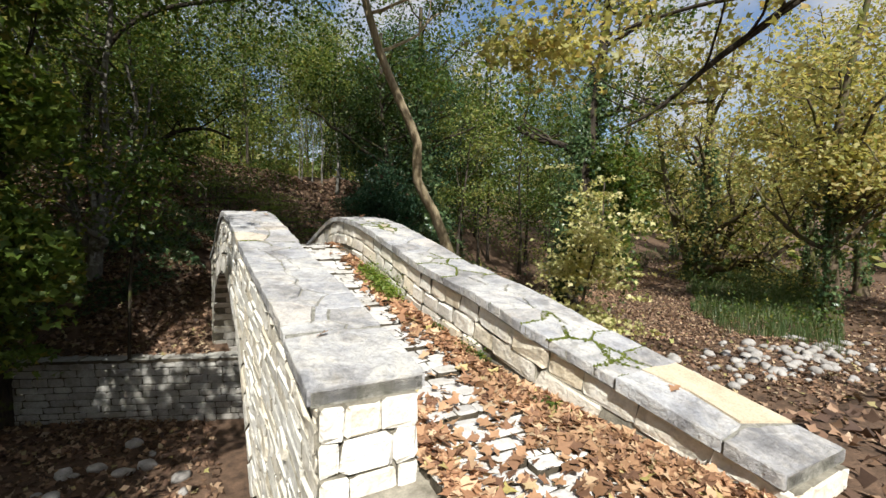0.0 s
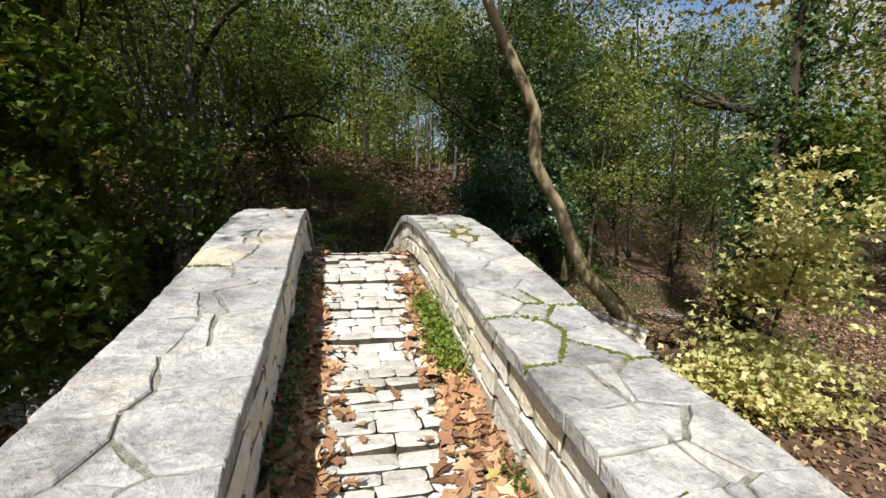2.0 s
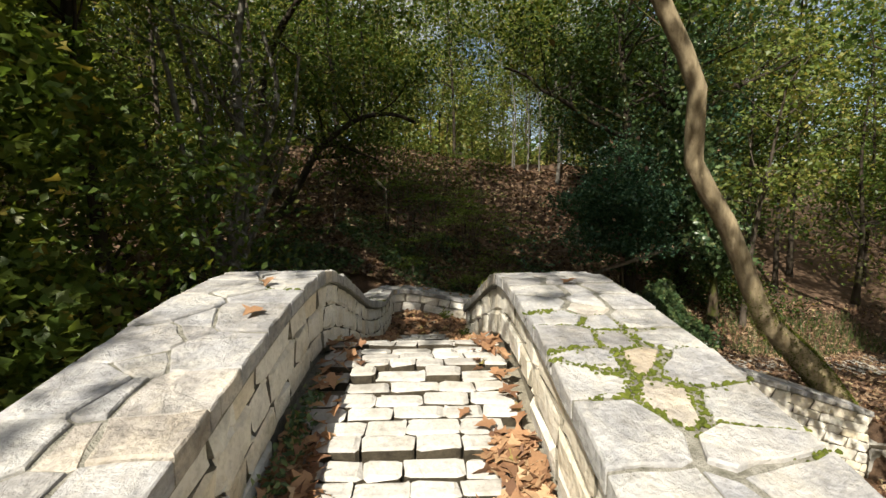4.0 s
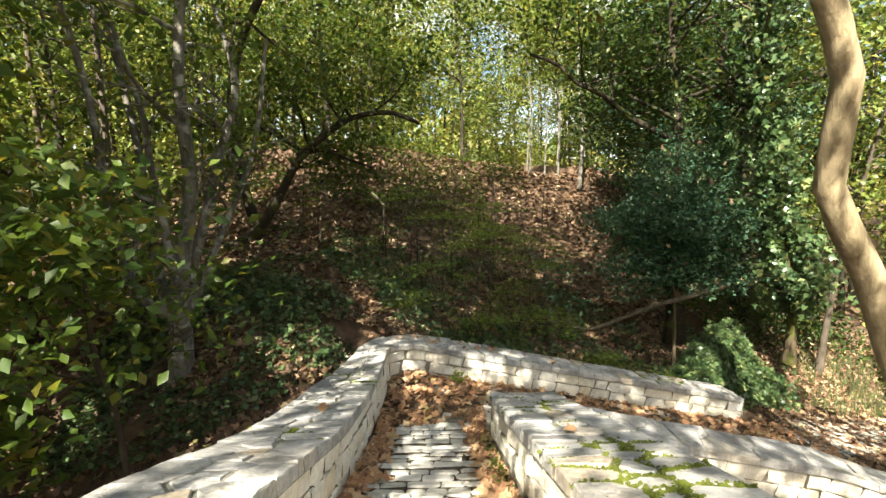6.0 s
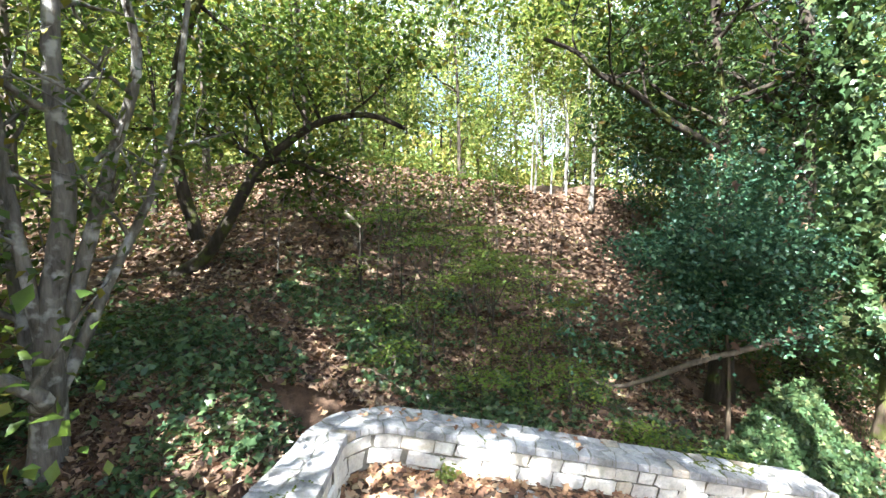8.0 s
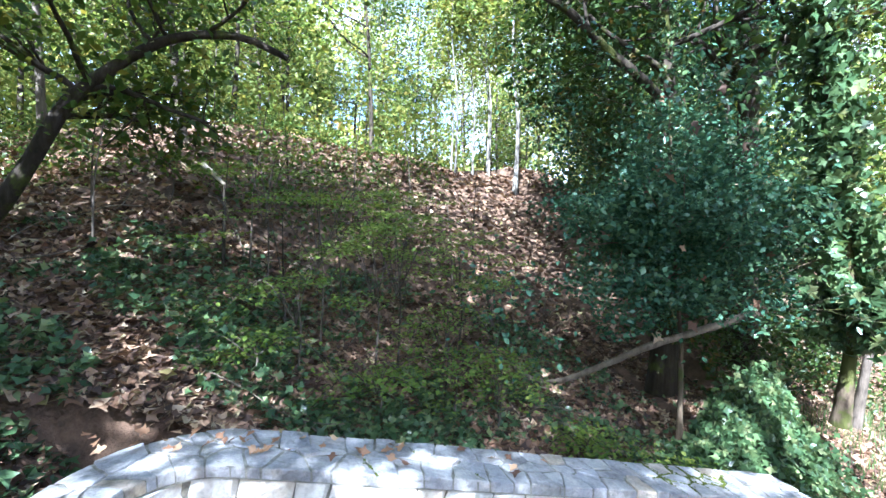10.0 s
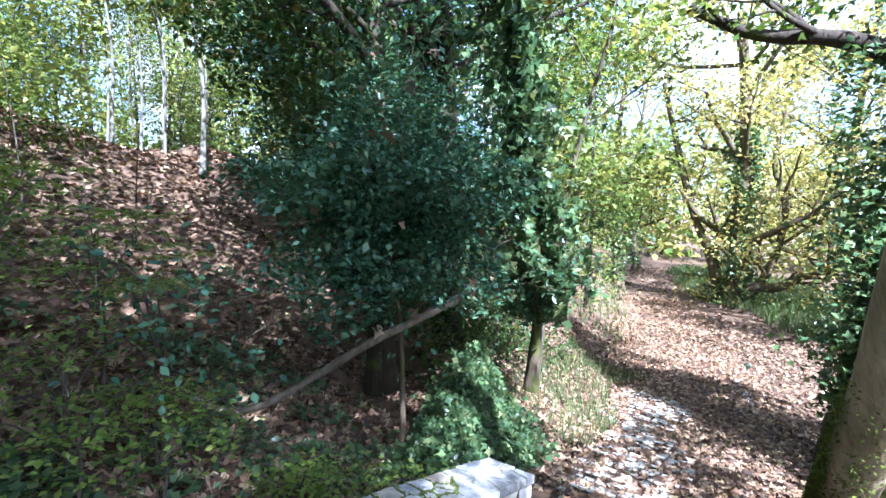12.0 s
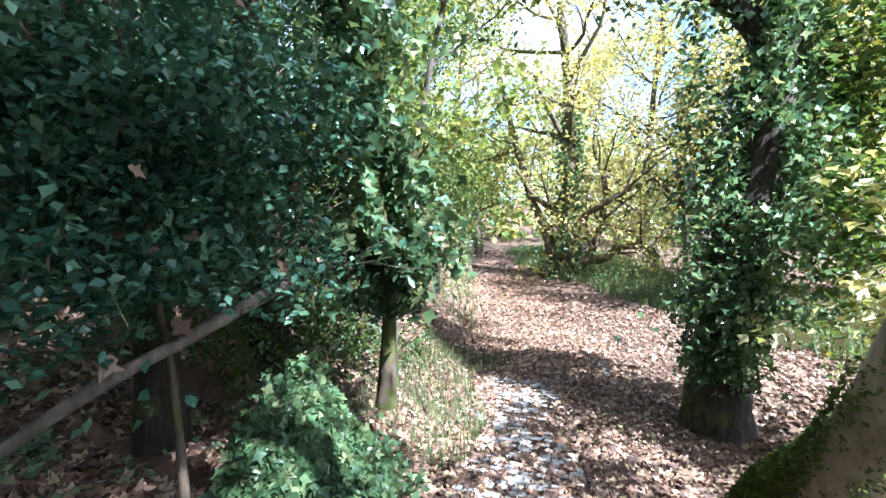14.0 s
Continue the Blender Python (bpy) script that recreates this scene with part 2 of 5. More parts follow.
def tube(points, radii, sides=8, wobble=0.0, seed=0):
    """A tapered tube along points: verts and quad faces."""
    r = np.random.default_rng(seed)
    pts = np.asarray(points, float)
    rad = np.asarray(radii, float)
    tan = np.gradient(pts, axis=0)
    tan /= np.linalg.norm(tan, axis=1)[:, None] + 1e-9
    ref = np.array([0.31, 0.17, 0.93]) if abs(tan[:, 2]).mean() < 0.8 else np.array([0.9, 0.3, 0.1])
    a = np.cross(tan, ref)
    a /= np.linalg.norm(a, axis=1)[:, None]
    b = np.cross(tan, a)
    ang = np.linspace(0, 2 * np.pi, sides, endpoint=False)
    ring = np.cos(ang)[None, :, None] * a[:, None] + np.sin(ang)[None, :, None] * b[:, None]
    rr = rad[:, None] * (1 + wobble * r.standard_normal((len(pts), sides)))
    v = (pts[:, None] + ring * rr[..., None]).reshape(-1, 3)
    i = np.arange(len(pts) - 1)[:, None] * sides
    j = np.arange(sides)[None]
    k = (j + 1) % sides
    f = np.stack([i + j, i + k, i + sides + k, i + sides + j], -1).reshape(-1, 4)
    return v, f


def curve_points(knots, n=24):
    """A smooth curve through the knots (Catmull-Rom)."""
    p = np.asarray(knots, float)
    p = np.vstack([2 * p[0] - p[1], p, 2 * p[-1] - p[-2]])
    out = []
    for i in range(1, len(p) - 2):
        for t in np.linspace(0, 1, max(2, n // (len(p) - 3)), endpoint=i == len(p) - 3):
            a, b, c, d = p[i - 1:i + 3]
            out.append(0.5 * (2 * b + (c - a) * t + (2 * a - 5 * b + 4 * c - d) * t * t + (3 * b - a - 3 * c + d) * t ** 3))
    return np.array(out)


def join(pieces):
    vs, fs, off = [], [], 0
    for v, f in pieces:
        vs.append(v)
        fs.append(f + off)
        off += len(v)
    return np.vstack(vs), np.vstack(fs)


def leaves(centres, size, r, droop=0.35, shape="oval", up=0.6):
    """Many small leaves at the centres: verts and faces. oval: two bent quads; lobed: three lobes; maple: a five-lobed star folded on its rib."""
    c = np.asarray(centres, float)
    n = len(c)
    nor = r.standard_normal((n, 3))
    nor[:, 2] = np.abs(nor[:, 2]) + up
    nor /= np.linalg.norm(nor, axis=1)[:, None]
    d = r.standard_normal((n, 3))
    d[:, 2] -= droop
    d -= (d * nor).sum(1)[:, None] * nor
    d /= np.linalg.norm(d, axis=1)[:, None] + 1e-9
    e = np.cross(nor, d)
    s = size * r.uniform(0.65, 1.3, n)
    if shape == "oval":
        pat = np.array([[0, -0.5, 0], [0.30, 0.0, 0.09], [0, 0.5, -0.05], [-0.30, 0.0, 0.09]])
        fac = np.array([[0, 1, 2], [0, 2, 3]])
    elif shape == "lobed":
        pat = np.array([[0, -0.42, 0], [0.5, 0.02, 0.12], [0.17, 0.13, 0.03], [0, 0.58, -0.08], [-0.17, 0.13, 0.03], [-0.5, 0.02, 0.12]])
        fac = np.array([[0, 1, 2], [2, 3, 4], [4, 5, 0], [0, 2, 4]])
    else:
        pat = np.array([[0, -0.42, 0], [0.22, -0.30, .05], [0.20, -0.12, .03], [0.52, 0.02, .12], [0.22, 0.14, .03], [0.14, 0.30, .02], [0, 0.58, -.08],
                        [-0.14, 0.30, .02], [-0.22, 0.14, .03], [-0.52, 0.02, .12], [-0.20, -0.12, .03], [-0.22, -0.30, .05]])
        fac = np.array([[0, 1, 2], [2, 3, 4], [4, 5, 6], [6, 7, 8], [8, 9, 10], [10, 11, 0], [0, 2, 10], [2, 4, 8], [2, 8, 10], [4, 6, 8]])
    k = len(pat)
    v = c[:, None] + s[:, None, None] * (pat[None, :, 0:1] * e[:, None] + pat[None, :, 1:2] * d[:, None] + pat[None, :, 2:3] * nor[:, None])
    f = (np.arange(n)[:, None, None] * k + fac[None]).reshape(-1, 3)
    return v.reshape(-1, 3), f


def clumps(centres, spread, per, r, flat=0.6):
    """Leaf places in loose clumps round the centres."""
    c = np.repeat(np.asarray(centres, float), per, axis=0)
    off = r.standard_normal(c.shape) * spread
    off[:, 2] *= flat
    return c + off


# ---- plan ----
AX = radians(5.2)
CA, SA = math.cos(AX), math.sin(AX)


def bridge_xy(u, v):
    """From across and along the bridge to the world."""
    return 0.035 + u * CA + v * SA, 0.03 - u * SA + v * CA


def smooth_profile(knots, soft=0.35):
    kx, kz = np.array(knots).T
    xs = np.linspace(kx[0] - 2, kx[-1] + 2, 600)
    zs = np.interp(xs, kx, kz)
    lo = zs[0] + (xs - kx[0]) * (kz[1] - kz[0]) / (kx[1] - kx[0])
    hi = kz[-1] + (xs - kx[-1]) * (kz[-1] - kz[-2]) / (kx[-1] - kx[-2])
    zs = np.where(xs < kx[0], lo, np.where(xs > kx[-1], hi, zs))
    w = int(soft / (xs[1] - xs[0])) * 2 + 1
    zs = np.convolve(np.pad(zs, w // 2, mode="edge"), np.ones(w) / w, "valid")
    return lambda x: np.interp(x, xs, zs)


deck_z = smooth_profile([(-9, 1.25), (-6, 1.42), (-4.3, 1.60), (-2.15, 1.87), (-1.2, 2.10), (0, 2.33), (0.5, 2.31), (1.1, 2.02), (3.0, 1.50), (3.9, 1.22), (5, 1.13), (7, 1.1)])
cap_left = smooth_profile([(-5.5, 2.0), (-4.3, 2.25), (-2.6, 2.48), (-2, 2.6), (-1, 2.78), (-0.4, 2.86), (0.3, 2.87), (1, 2.68), (2.4, 2.17), (3.5, 1.90), (4.3, 1.75), (5, 1.69), (6.2, 1.6)], 0.3)
cap_right = smooth_profile([(-6.6, 1.58), (-5.7, 1.83), (-4.8, 2.08), (-4.1, 2.2), (-3, 2.33), (-2.4, 2.46), (-1, 2.73), (-0.2, 2.81), (0.4, 2.81), (1, 2.66), (2, 2.33), (3.9, 1.72)], 0.3)
HALF = 0.60       # half the deck's width
CAPW = 0.60       # width of the parapets' caps


def ramp_z(x):
    return np.interp(x, [0.3, 5.65, 8, 9.5, 11.3, 20, 36, 60], [1.15, 0.0, -0.29, -0.54, -0.72, -0.88, -0.9, -0.9])


def path_y(x):
    return np.interp(x, [0, 4, 8, 11, 13, 18.5, 34, 60], [4.9, 4.9, 5.2, 5.8, 6.3, 7.9, 13.0, 21.5])


def step01(a, b, x):
    t = np.clip((x - a) / (b - a), 0, 1)
    return t * t * (3 - 2 * t)


def rumple(x, y, scale, seed=0.0):
    return (np.sin(x * scale + 1.7 * np.sin(y * scale * 0.7 + seed)) + np.sin(y * scale * 1.3 + 2.1 * np.sin(x * scale * 0.6 + seed * 2))) * 0.5


def ground_z(x, y):
    """Height of the ground."""
    x, y = np.broadcast_arrays(np.asarray(x, float), np.asarray(y, float))
    bed = np.interp(x, [4.5, 9, 16, 30, 60], [-1.45, -0.72, -0.85, -1.25, -1.6]) + 0.07 * rumple(x, y, 1.1, 1.0)
    # near bank
    v = (y - 0.03) * CA + (x - 0.035) * SA
    near = np.interp(v, [-9, -6], [1.22, 1.36]) - 0.02 * np.clip(-9 - v, 0, 30)
    z = near + (bed - near) * step01(-6.2, -3.6, v + 0.10 * np.clip(x - 4, 0, 20))
    # far bank, left of the bridge
    foot = np.where(x < -1, 2.95 - 0.49 * (x + 1), 2.95)
    d = y - foot - 0.22
    left = -0.22 + np.where(d < 2.6, 0.72 * d, 1.87 + 0.36 * (d - 2.6))
    left = np.where(d > 12.0, 5.25 + 0.10 * (d - 12.0), left)
    # far bank, right of the bridge
    side = path_y(x) + 1.6
    base = np.where(x < 6, 1.05 - 0.2 * x, ramp_z(x) + 0.05)
    foot2 = np.where(x < 6, 6.45, side)
    e = y - foot2
    steep = np.interp(x, [0, 4, 8, 14, 40], [0.55, 0.58, 0.58, 0.4, 0.25])
    right = base + np.clip(e, 0, 3) * 0.21 + np.clip(e - 3, 0, 6.4) * steep + np.clip(e - 9.4, 0, 200) * 0.07 + np.where(x > 7, 0.35 * step01(0, 1.2, e), 0)
    path = np.where(x < 6, np.minimum(ramp_z(x) - 0.12, 0.9), ramp_z(x))
    right = np.where(e > 0, right, path)
    # the terrace's edge towards the river
    edge = np.where(x < 7.2, 3.4, np.where(x < 8.8, 3.4 - 1.66 * (x - 7.2), np.interp(x, [8.8, 10.4, 13.4, 16, 22, 40, 60], [0.75, 1.5, 2.4, 3.4, 5.2, 9.2, 14])))
    right = np.where(y < edge, -9.0, right)
    u = (x - 0.035) * CA - (y - 0.03) * SA
    outside = (u < -0.85) & (y < 6.6)
    left = np.where(outside, np.minimum(left, 0.9 + 1.2 * np.clip(-0.95 - u, 0, 9)), left)
    w = np.where(y < 6.6, 1.0, step01(-1.5, 1.5, x))
    far = np.where(outside, left, left * (1 - w) + right * w)
    lip = np.where(outside, d, y - edge)
    z = np.where(lip > 0, far, z)
    blend = step01(-2.4, 0.0, lip) * (x > 12.4)
    z = np.where((lip <= 0) & (x > 12.4), z + (ramp_z(x) - z) * blend, z)
    far_off = np.hypot(x, y)
    return z + 0.05 * rumple(x, y, 2.3, 3.0) * ((np.abs(y - path_y(x)) > 1.5) | (x < 0)) + 3.0 * step01(60, 200, far_off)


def make_ground():
    def axis(lo, hi, step, far):
        inner = np.arange(lo, hi, step)
        g = np.geomspace(step, far, 26)
        return np.concatenate([lo - g[::-1], inner, inner[-1] + g])
    xs, ys = axis(-14, 42, 0.22, 600), axis(-12, 26, 0.2, 600)
    gx, gy = np.meshgrid(xs, ys)
    gz = ground_z(gx, gy)
    n, m = gx.shape
    idx = np.arange(n * m).reshape(n, m)
    f = np.stack([idx[:-1, :-1], idx[:-1, 1:], idx[1:, 1:], idx[1:, :-1]], -1).reshape(-1, 4)
    ob = new("ground", mesh_from("ground", np.stack([gx, gy, gz], -1).reshape(-1, 3), f, SOIL, True))
    tagged(ob, "brown leaf-strewn woodland ground with banks and stream bed", "ground", kind="structure")
    return ob


make_ground()


def litter(name, n, box, size, seed, keep=None, label="", lift=0.02, material=None):
    """Fallen plane leaves scattered over the ground."""
    r = np.random.default_rng(seed)
    x, y = r.uniform(box[0], box[1], n), r.uniform(box[2], box[3], n)
    if keep is not None:
        ok = keep(x, y)
        x, y = x[ok], y[ok]
    z = ground_z(x, y) + r.uniform(0.0, lift, len(x)) + 0.012
    v, f = leaves(np.stack([x, y, z], -1), size, r, 0.0, "lobed", 1.0)
    ob = new(name, mesh_from(name, v, f, material or LITTER))
    return tagged(ob, label or "brown fallen plane leaves lying on the ground", "leaf litter", kind="stuff")


# ---- the bridge ----
def sweep(name, stations, material, parent, label=""):
    """A solid swept through stations, each a closed loop of four corners (left bottom, right bottom, right top, left top)."""
    s = np.asarray(stations, float)
    n = len(s)
    v = s.reshape(-1, 3)
    faces = []
    for i in range(n - 1):
        for k in range(4):
            a, b = i * 4 + k, i * 4 + (k + 1) % 4
            faces.append((a, b, b + 4, a + 4))
    faces += [(3, 2, 1, 0), tuple(4 * (n - 1) + k for k in range(4))]
    return mesh_part(name, mesh_from(name, v, faces, material), parent, label)


def B(u, v, z):
    x, y = bridge_xy(u, v)
    return (x, y, float(z))


def soffit(v):
    q = 3.5 ** 2 - (v - 0.2) ** 2
    return max(-1.9, -1.6 + math.sqrt(q)) if q > 0 else -1.9


bridge = new("stone_bridge")
tagged(bridge, "humpbacked pale limestone footbridge with one arch over a dry stream", "bridge")
vs = np.linspace(-6.5, 4.6, 75)
sweep("deck_core", [[B(-1.12, v, soffit(v)), B(1.12, v, soffit(v)), B(1.12, v, deck_z(v) - 0.065), B(-1.12, v, deck_z(v) - 0.065)] for v in vs], MORTAR, bridge)


CORNER = 0.45


def left_stations(step=0.12):
    """Inner edge of the left parapet: (x, y, nx, ny, top, base); n points outwards."""
    out = []
    for v in np.arange(-5.46, 5.45, step):
        x, y = bridge_xy(-HALF, v)
        w = 1 - 0.33 * float(step01(3.6, 5.4, v))
        out.append((x, y, -CA * w, SA * w, float(cap_left(v)), float(deck_z(v)) - 0.05))
    x0, y0 = bridge_xy(-HALF, 5.45)
    turn = radians(90 - 5.2)
    cx, cy = x0 + CORNER * CA, y0 - CORNER * SA
    for k in range(9):
        a = AX + turn * k / 8
        t = k / 8
        w = 0.67 + 0.16 * t
        nx, ny = -math.cos(a), math.sin(a)
        out.append((cx + CORNER * nx, cy + CORNER * ny, nx * w, ny * w, float(cap_left(5.45)) * (1 - t) + 1.58 * t, 1.08))
    x1, y1 = out[-1][0], out[-1][1]
    for t in np.linspace(0, 1, 42)[1:]:
        x = x1 + (5.65 - x1) * t
        out.append((x, y1 + (6.02 - y1) * t, 0.0, 0.83, 1.58 + (0.38 - 1.58) * t, float(ramp_z(x)) - 0.15))
    return out


def right_stations(step=0.12):
    out = []
    for v in np.arange(-6.6, 3.9, step):
        flare = 0.24 * max(0.0, -(v + 4.9))
        x, y = bridge_xy(HALF + flare, v)
        out.append((x, y, CA, -SA, float(cap_right(v)), float(deck_z(v)) - 0.05))
    return out


def wing_stations():
    x0, y0 = bridge_xy(HALF + 0.02, 3.92)
    tops = smooth_profile([(1.0, 1.72), (4.4, 0.97), (5.35, 0.62), (7.1, 0.04)], 0.2)
    return [(x, y0 + (3.62 - y0) * (x - x0) / (7.12 - x0), 0.0, -1.0, float(tops(x)), float(ramp_z(x)) - 0.15) for x in np.linspace(x0, 7.12, 50)]


CAP_T = 0.09


def parapet(stations, width, deep, name, label):
    """Core of a parapet: from under its cap down to the deck inside, or lower outside."""
    th = []
    for x, y, nx, ny, top, base in stations:
        lo = min(base, deep) if deep is not None else base
        th.append([(x + nx * (width - 0.05), y + ny * (width - 0.05), lo), (x + nx * 0.05, y + ny * 0.05, lo),
                   (x + nx * 0.05, y + ny * 0.05, top - CAP_T), (x + nx * (width - 0.05), y + ny * (width - 0.05), top - CAP_T)])
    ob = sweep(name, th, MORTAR, None)
    return tagged(ob, label, "wall", kind="structure")


left_s, right_s, wing_s = left_stations(), right_stations(), wing_stations()
wall_left = parapet(left_s, CAPW, None, "wall_left", "pale limestone parapet with a crazy-paved cap turning beside the ramp")
wall_right = parapet(right_s, CAPW, None, "wall_right", "pale limestone parapet with a mossy crazy-paved cap")
wall_wing = parapet(wing_s, 0.5, -1.6, "wall_wing", "pale limestone wing wall beside the ramp above the stream")


def cap_slab(stations, width, parent):
    th = [[(x + nx * (width + 0.01), y + ny * (width + 0.01), top - CAP_T), (x - nx * 0.015, y - ny * 0.015, top - CAP_T),
           (x - nx * 0.015, y - ny * 0.015, top - 0.011), (x + nx * (width + 0.01), y + ny * (width + 0.01), top - 0.011)] for x, y, nx, ny, top, base in stations]
    return sweep("cap_bed", th, JOINT, parent)


cap_slab(left_s, CAPW, wall_left)
cap_slab(right_s, CAPW + 0.04, wall_right)
cap_slab(wing_s, 0.5, wall_wing)

# ramp and landing beyond the bridge
def make_ramp():
    xs = np.linspace(-0.4, 6.4, 30)
    lo = [(x, 3.75, float(ramp_z(max(x, 0.3)))) for x in xs]
    hi = [(x, 6.05, float(ramp_z(max(x, 0.3)))) for x in xs]
    n = len(xs)
    ob = new("floor_ramp", mesh_from("floor_ramp", lo + hi, [(i, i + 1, n + i + 1, n + i) for i in range(n - 1)], SOIL))
    tagged(ob, "leaf-covered earth ramp leading down from the bridge", "ramp", kind="structure")


make_ramp()

# ---- stones ----
def stone_meshes(name, material, count, seed, rough, joint=None):
    """Unit stones, one metre each way, front towards +z: a rough four by four face with worn edges."""
    r = np.random.default_rng(seed)
    out = []
    for _ in range(count):
        g = np.array([-0.5, -0.36, 0.36, 0.5])
        v = []
        for j in range(4):
            for i in range(4):
                edge = (i in (0, 3)) + (j in (0, 3))
                x = g[i] + r.normal(0, 0.022)
                y = g[j] + r.normal(0, 0.035)
                if edge == 2:
                    x, y = x * 0.93, y * 0.9
                v.append((x, y, 0.5 + r.normal(0, rough) - (0.11 if edge else 0.0) * r.uniform(0.6, 1.4)))
        v += [(v[k][0], v[k][1], -0.5) for k in (0, 1, 2, 3, 7, 11, 15, 14, 13, 12, 8, 4)]
        ring = [0, 1, 2, 3, 7, 11, 15, 14, 13, 12, 8, 4]
        f = [(j * 4 + i, j * 4 + i + 1, j * 4 + i + 5, j * 4 + i + 4) for j in range(3) for i in range(3)]
        f += [(16 + k, 16 + (k + 1) % 12, ring[(k + 1) % 12], ring[k]) for k in range(12)]
        me = mesh_from(name, v, f, material)
        me.materials.append(joint or MORTAR)
        me.polygons.foreach_set("material_index", [0] * 9 + [1] * 12)
        out.append(me)
    return out


BRICKS = stone_meshes("stone", WALL_STONE, 14, 3, 0.07)
GREY_BRICKS = stone_meshes("stone", GREY_STONE, 10, 6, 0.07, EARTH_JOINT)
COBBLES = stone_meshes("cobble", COBBLE, 14, 4, 0.035, EARTH_JOINT)


def lay(name, meshes, poses, parent, limit, stuff_label):
    """Stones at the poses: the first ones as parts, the rest joined into one part."""
    r = random.Random(len(poses))
    for m in poses[:limit]:
        ob = new(name, r.choice(meshes))
        ob.parent = parent
        ob.matrix_basis = m
    rest = poses[limit:]
    if rest:
        pieces = []
        for m in rest:
            me = r.choice(meshes)
            co = np.array([m @ v.co for v in me.vertices])
            pieces.append((co, [tuple(p.vertices) for p in me.polygons]))
        vs_, fs_ = [], []
        for co, fa in pieces:
            o = len(vs_)
            vs_ += co.tolist()
            fs_ += [tuple(k + o for k in q) for q in fa]
        me = mesh_from("masonry", vs_, fs_, meshes[0].materials[0])
        me.materials.append(meshes[0].materials[1])
        me.polygons.foreach_set("material_index", ([0] * 9 + [1] * 12) * len(pieces))
        ob = mesh_part("masonry", me, parent, stuff_label)
        ob["kind"] = "stuff"


def frame_pose(centre, along, out, size):
    """A pose whose x runs along, z outwards; size: length, height, depth."""
    x = Vector(along).normalized()
    z = Vector(out)
    z = (z - x * z.dot(x)).normalized()
    y = z.cross(x)
    m = Matrix((x, y, z)).transposed().to_4x4()
    return Matrix.Translation(centre) @ m @ Matrix.Diagonal((*size, 1))


def courses(line, out_side, r, height=0.14, skip=None, length=(0.18, 0.48)):
    """Stone courses on a face. line: (x, y, nx, ny, top, base) where n points out of the face; courses run under the top line."""
    pts = np.array([(a[0], a[1]) for a in line])
    seg = np.hypot(*np.diff(pts, axis=0).T)
    arc = np.concatenate([[0], np.cumsum(seg)])
    cols = np.array([(a[0], a[1], a[2], a[3], a[4], a[5]) for a in line])
    at = lambda s: [np.interp(s, arc, cols[:, k]) for k in range(6)]  # noqa: E731
    poses = []
    deepest = max(a[4] - a[5] for a in line)
    depth = 0.0
    while depth < deepest:
        h = height * r.uniform(0.8, 1.3)
        s = -r.uniform(0, 0.2)
        while s < arc[-1]:
            ln = r.uniform(*length)
            a, b = max(s, 0), min(s + ln, arc[-1])
            s += ln
            if b - a < 0.06:
                continue
            x0, y0, _, _, t0, _ = at(a)
            x1, y1, _, _, t1, _ = at(b)
            x, y, nx, ny, top, base = at((a + b) / 2)
            z = top - depth - h / 2
            if z - h / 2 < base - 0.03:
                continue
            if skip and skip(x, y, z):
                continue
            along = (x1 - x0, y1 - y0, t1 - t0)
            size = (math.dist((x0, y0, t0), (x1, y1, t1)) - 0.008, h - 0.010, 0.10 + r.uniform(-0.012, 0.022))
            poses.append(frame_pose((x - nx * 0.012, y - ny * 0.012, z), along, (nx, ny, 0), size))
        depth += h
    return poses


r_st = random.Random(5)
inner = lambda st, off: [(x + nx * off, y + ny * off, -nx / math.hypot(nx, ny), -ny / math.hypot(nx, ny), top - CAP_T, base + 0.03) for x, y, nx, ny, top, base in st]  # noqa: E731
outer = lambda st, w, base: [(x + nx * (w - 0.05), y + ny * (w - 0.05), nx, ny, top - CAP_T, base) for x, y, nx, ny, top, _ in st]  # noqa: E731

lay("stone", BRICKS, courses(inner(left_s, 0.06), 1, r_st), wall_left, 300, "rough pale limestone courses")
lay("stone", BRICKS, courses(inner(right_s, 0.06), 1, r_st, 0.165, None, (0.24, 0.58)), wall_right, 300, "rough pale limestone courses")
lay("stone", BRICKS, courses(inner(wing_s, 0.06), 1, r_st), wall_wing, 100, "rough pale limestone courses")


def in_arch(x, y, z):
    v = (y - 0.03) * CA + (x - 0.035) * SA
    return math.hypot(v - 0.2, z + 1.6) < 3.78


left_out = [s for s in outer(left_s, CAPW, -1.5) if s[1] < 4.6]
poses = courses(left_out, 1, r_st, 0.13, in_arch)
poses.sort(key=lambda m: m.translation.y)
lay("stone", BRICKS, poses, bridge, 300, "rough pale limestone courses of the outer face")
lay("stone", BRICKS, courses([(x, y, nx, ny, top, -1.5) for x, y, nx, ny, top, _ in outer(wing_s, 0.5, -1.5)], 1, r_st), wall_wing, 200, "rough pale limestone courses")

# the ends of the parapets, in quoins
for st, w, owner in ((left_s, CAPW, wall_left), (right_s, CAPW + 0.04, wall_right)):
    x, y, nx, ny, top, base = st[0]
    cols = [(x + nx * q, y + ny * q, -SA, -CA, top - CAP_T, base - 0.5) for q in np.linspace(0.02, w - 0.02, 8)]
    lay("stone", BRICKS, courses(cols, 1, r_st, 0.17, None, (0.2, 0.36)), owner, 60, "")
x, y, nx, ny, top, base = left_s[-1]
lay("stone", BRICKS, courses([(x + 0.01, y + q, 1, 0, top - CAP_T, base - 0.1) for q in np.linspace(0.03, 0.47, 6)], 1, r_st), wall_left, 60, "")

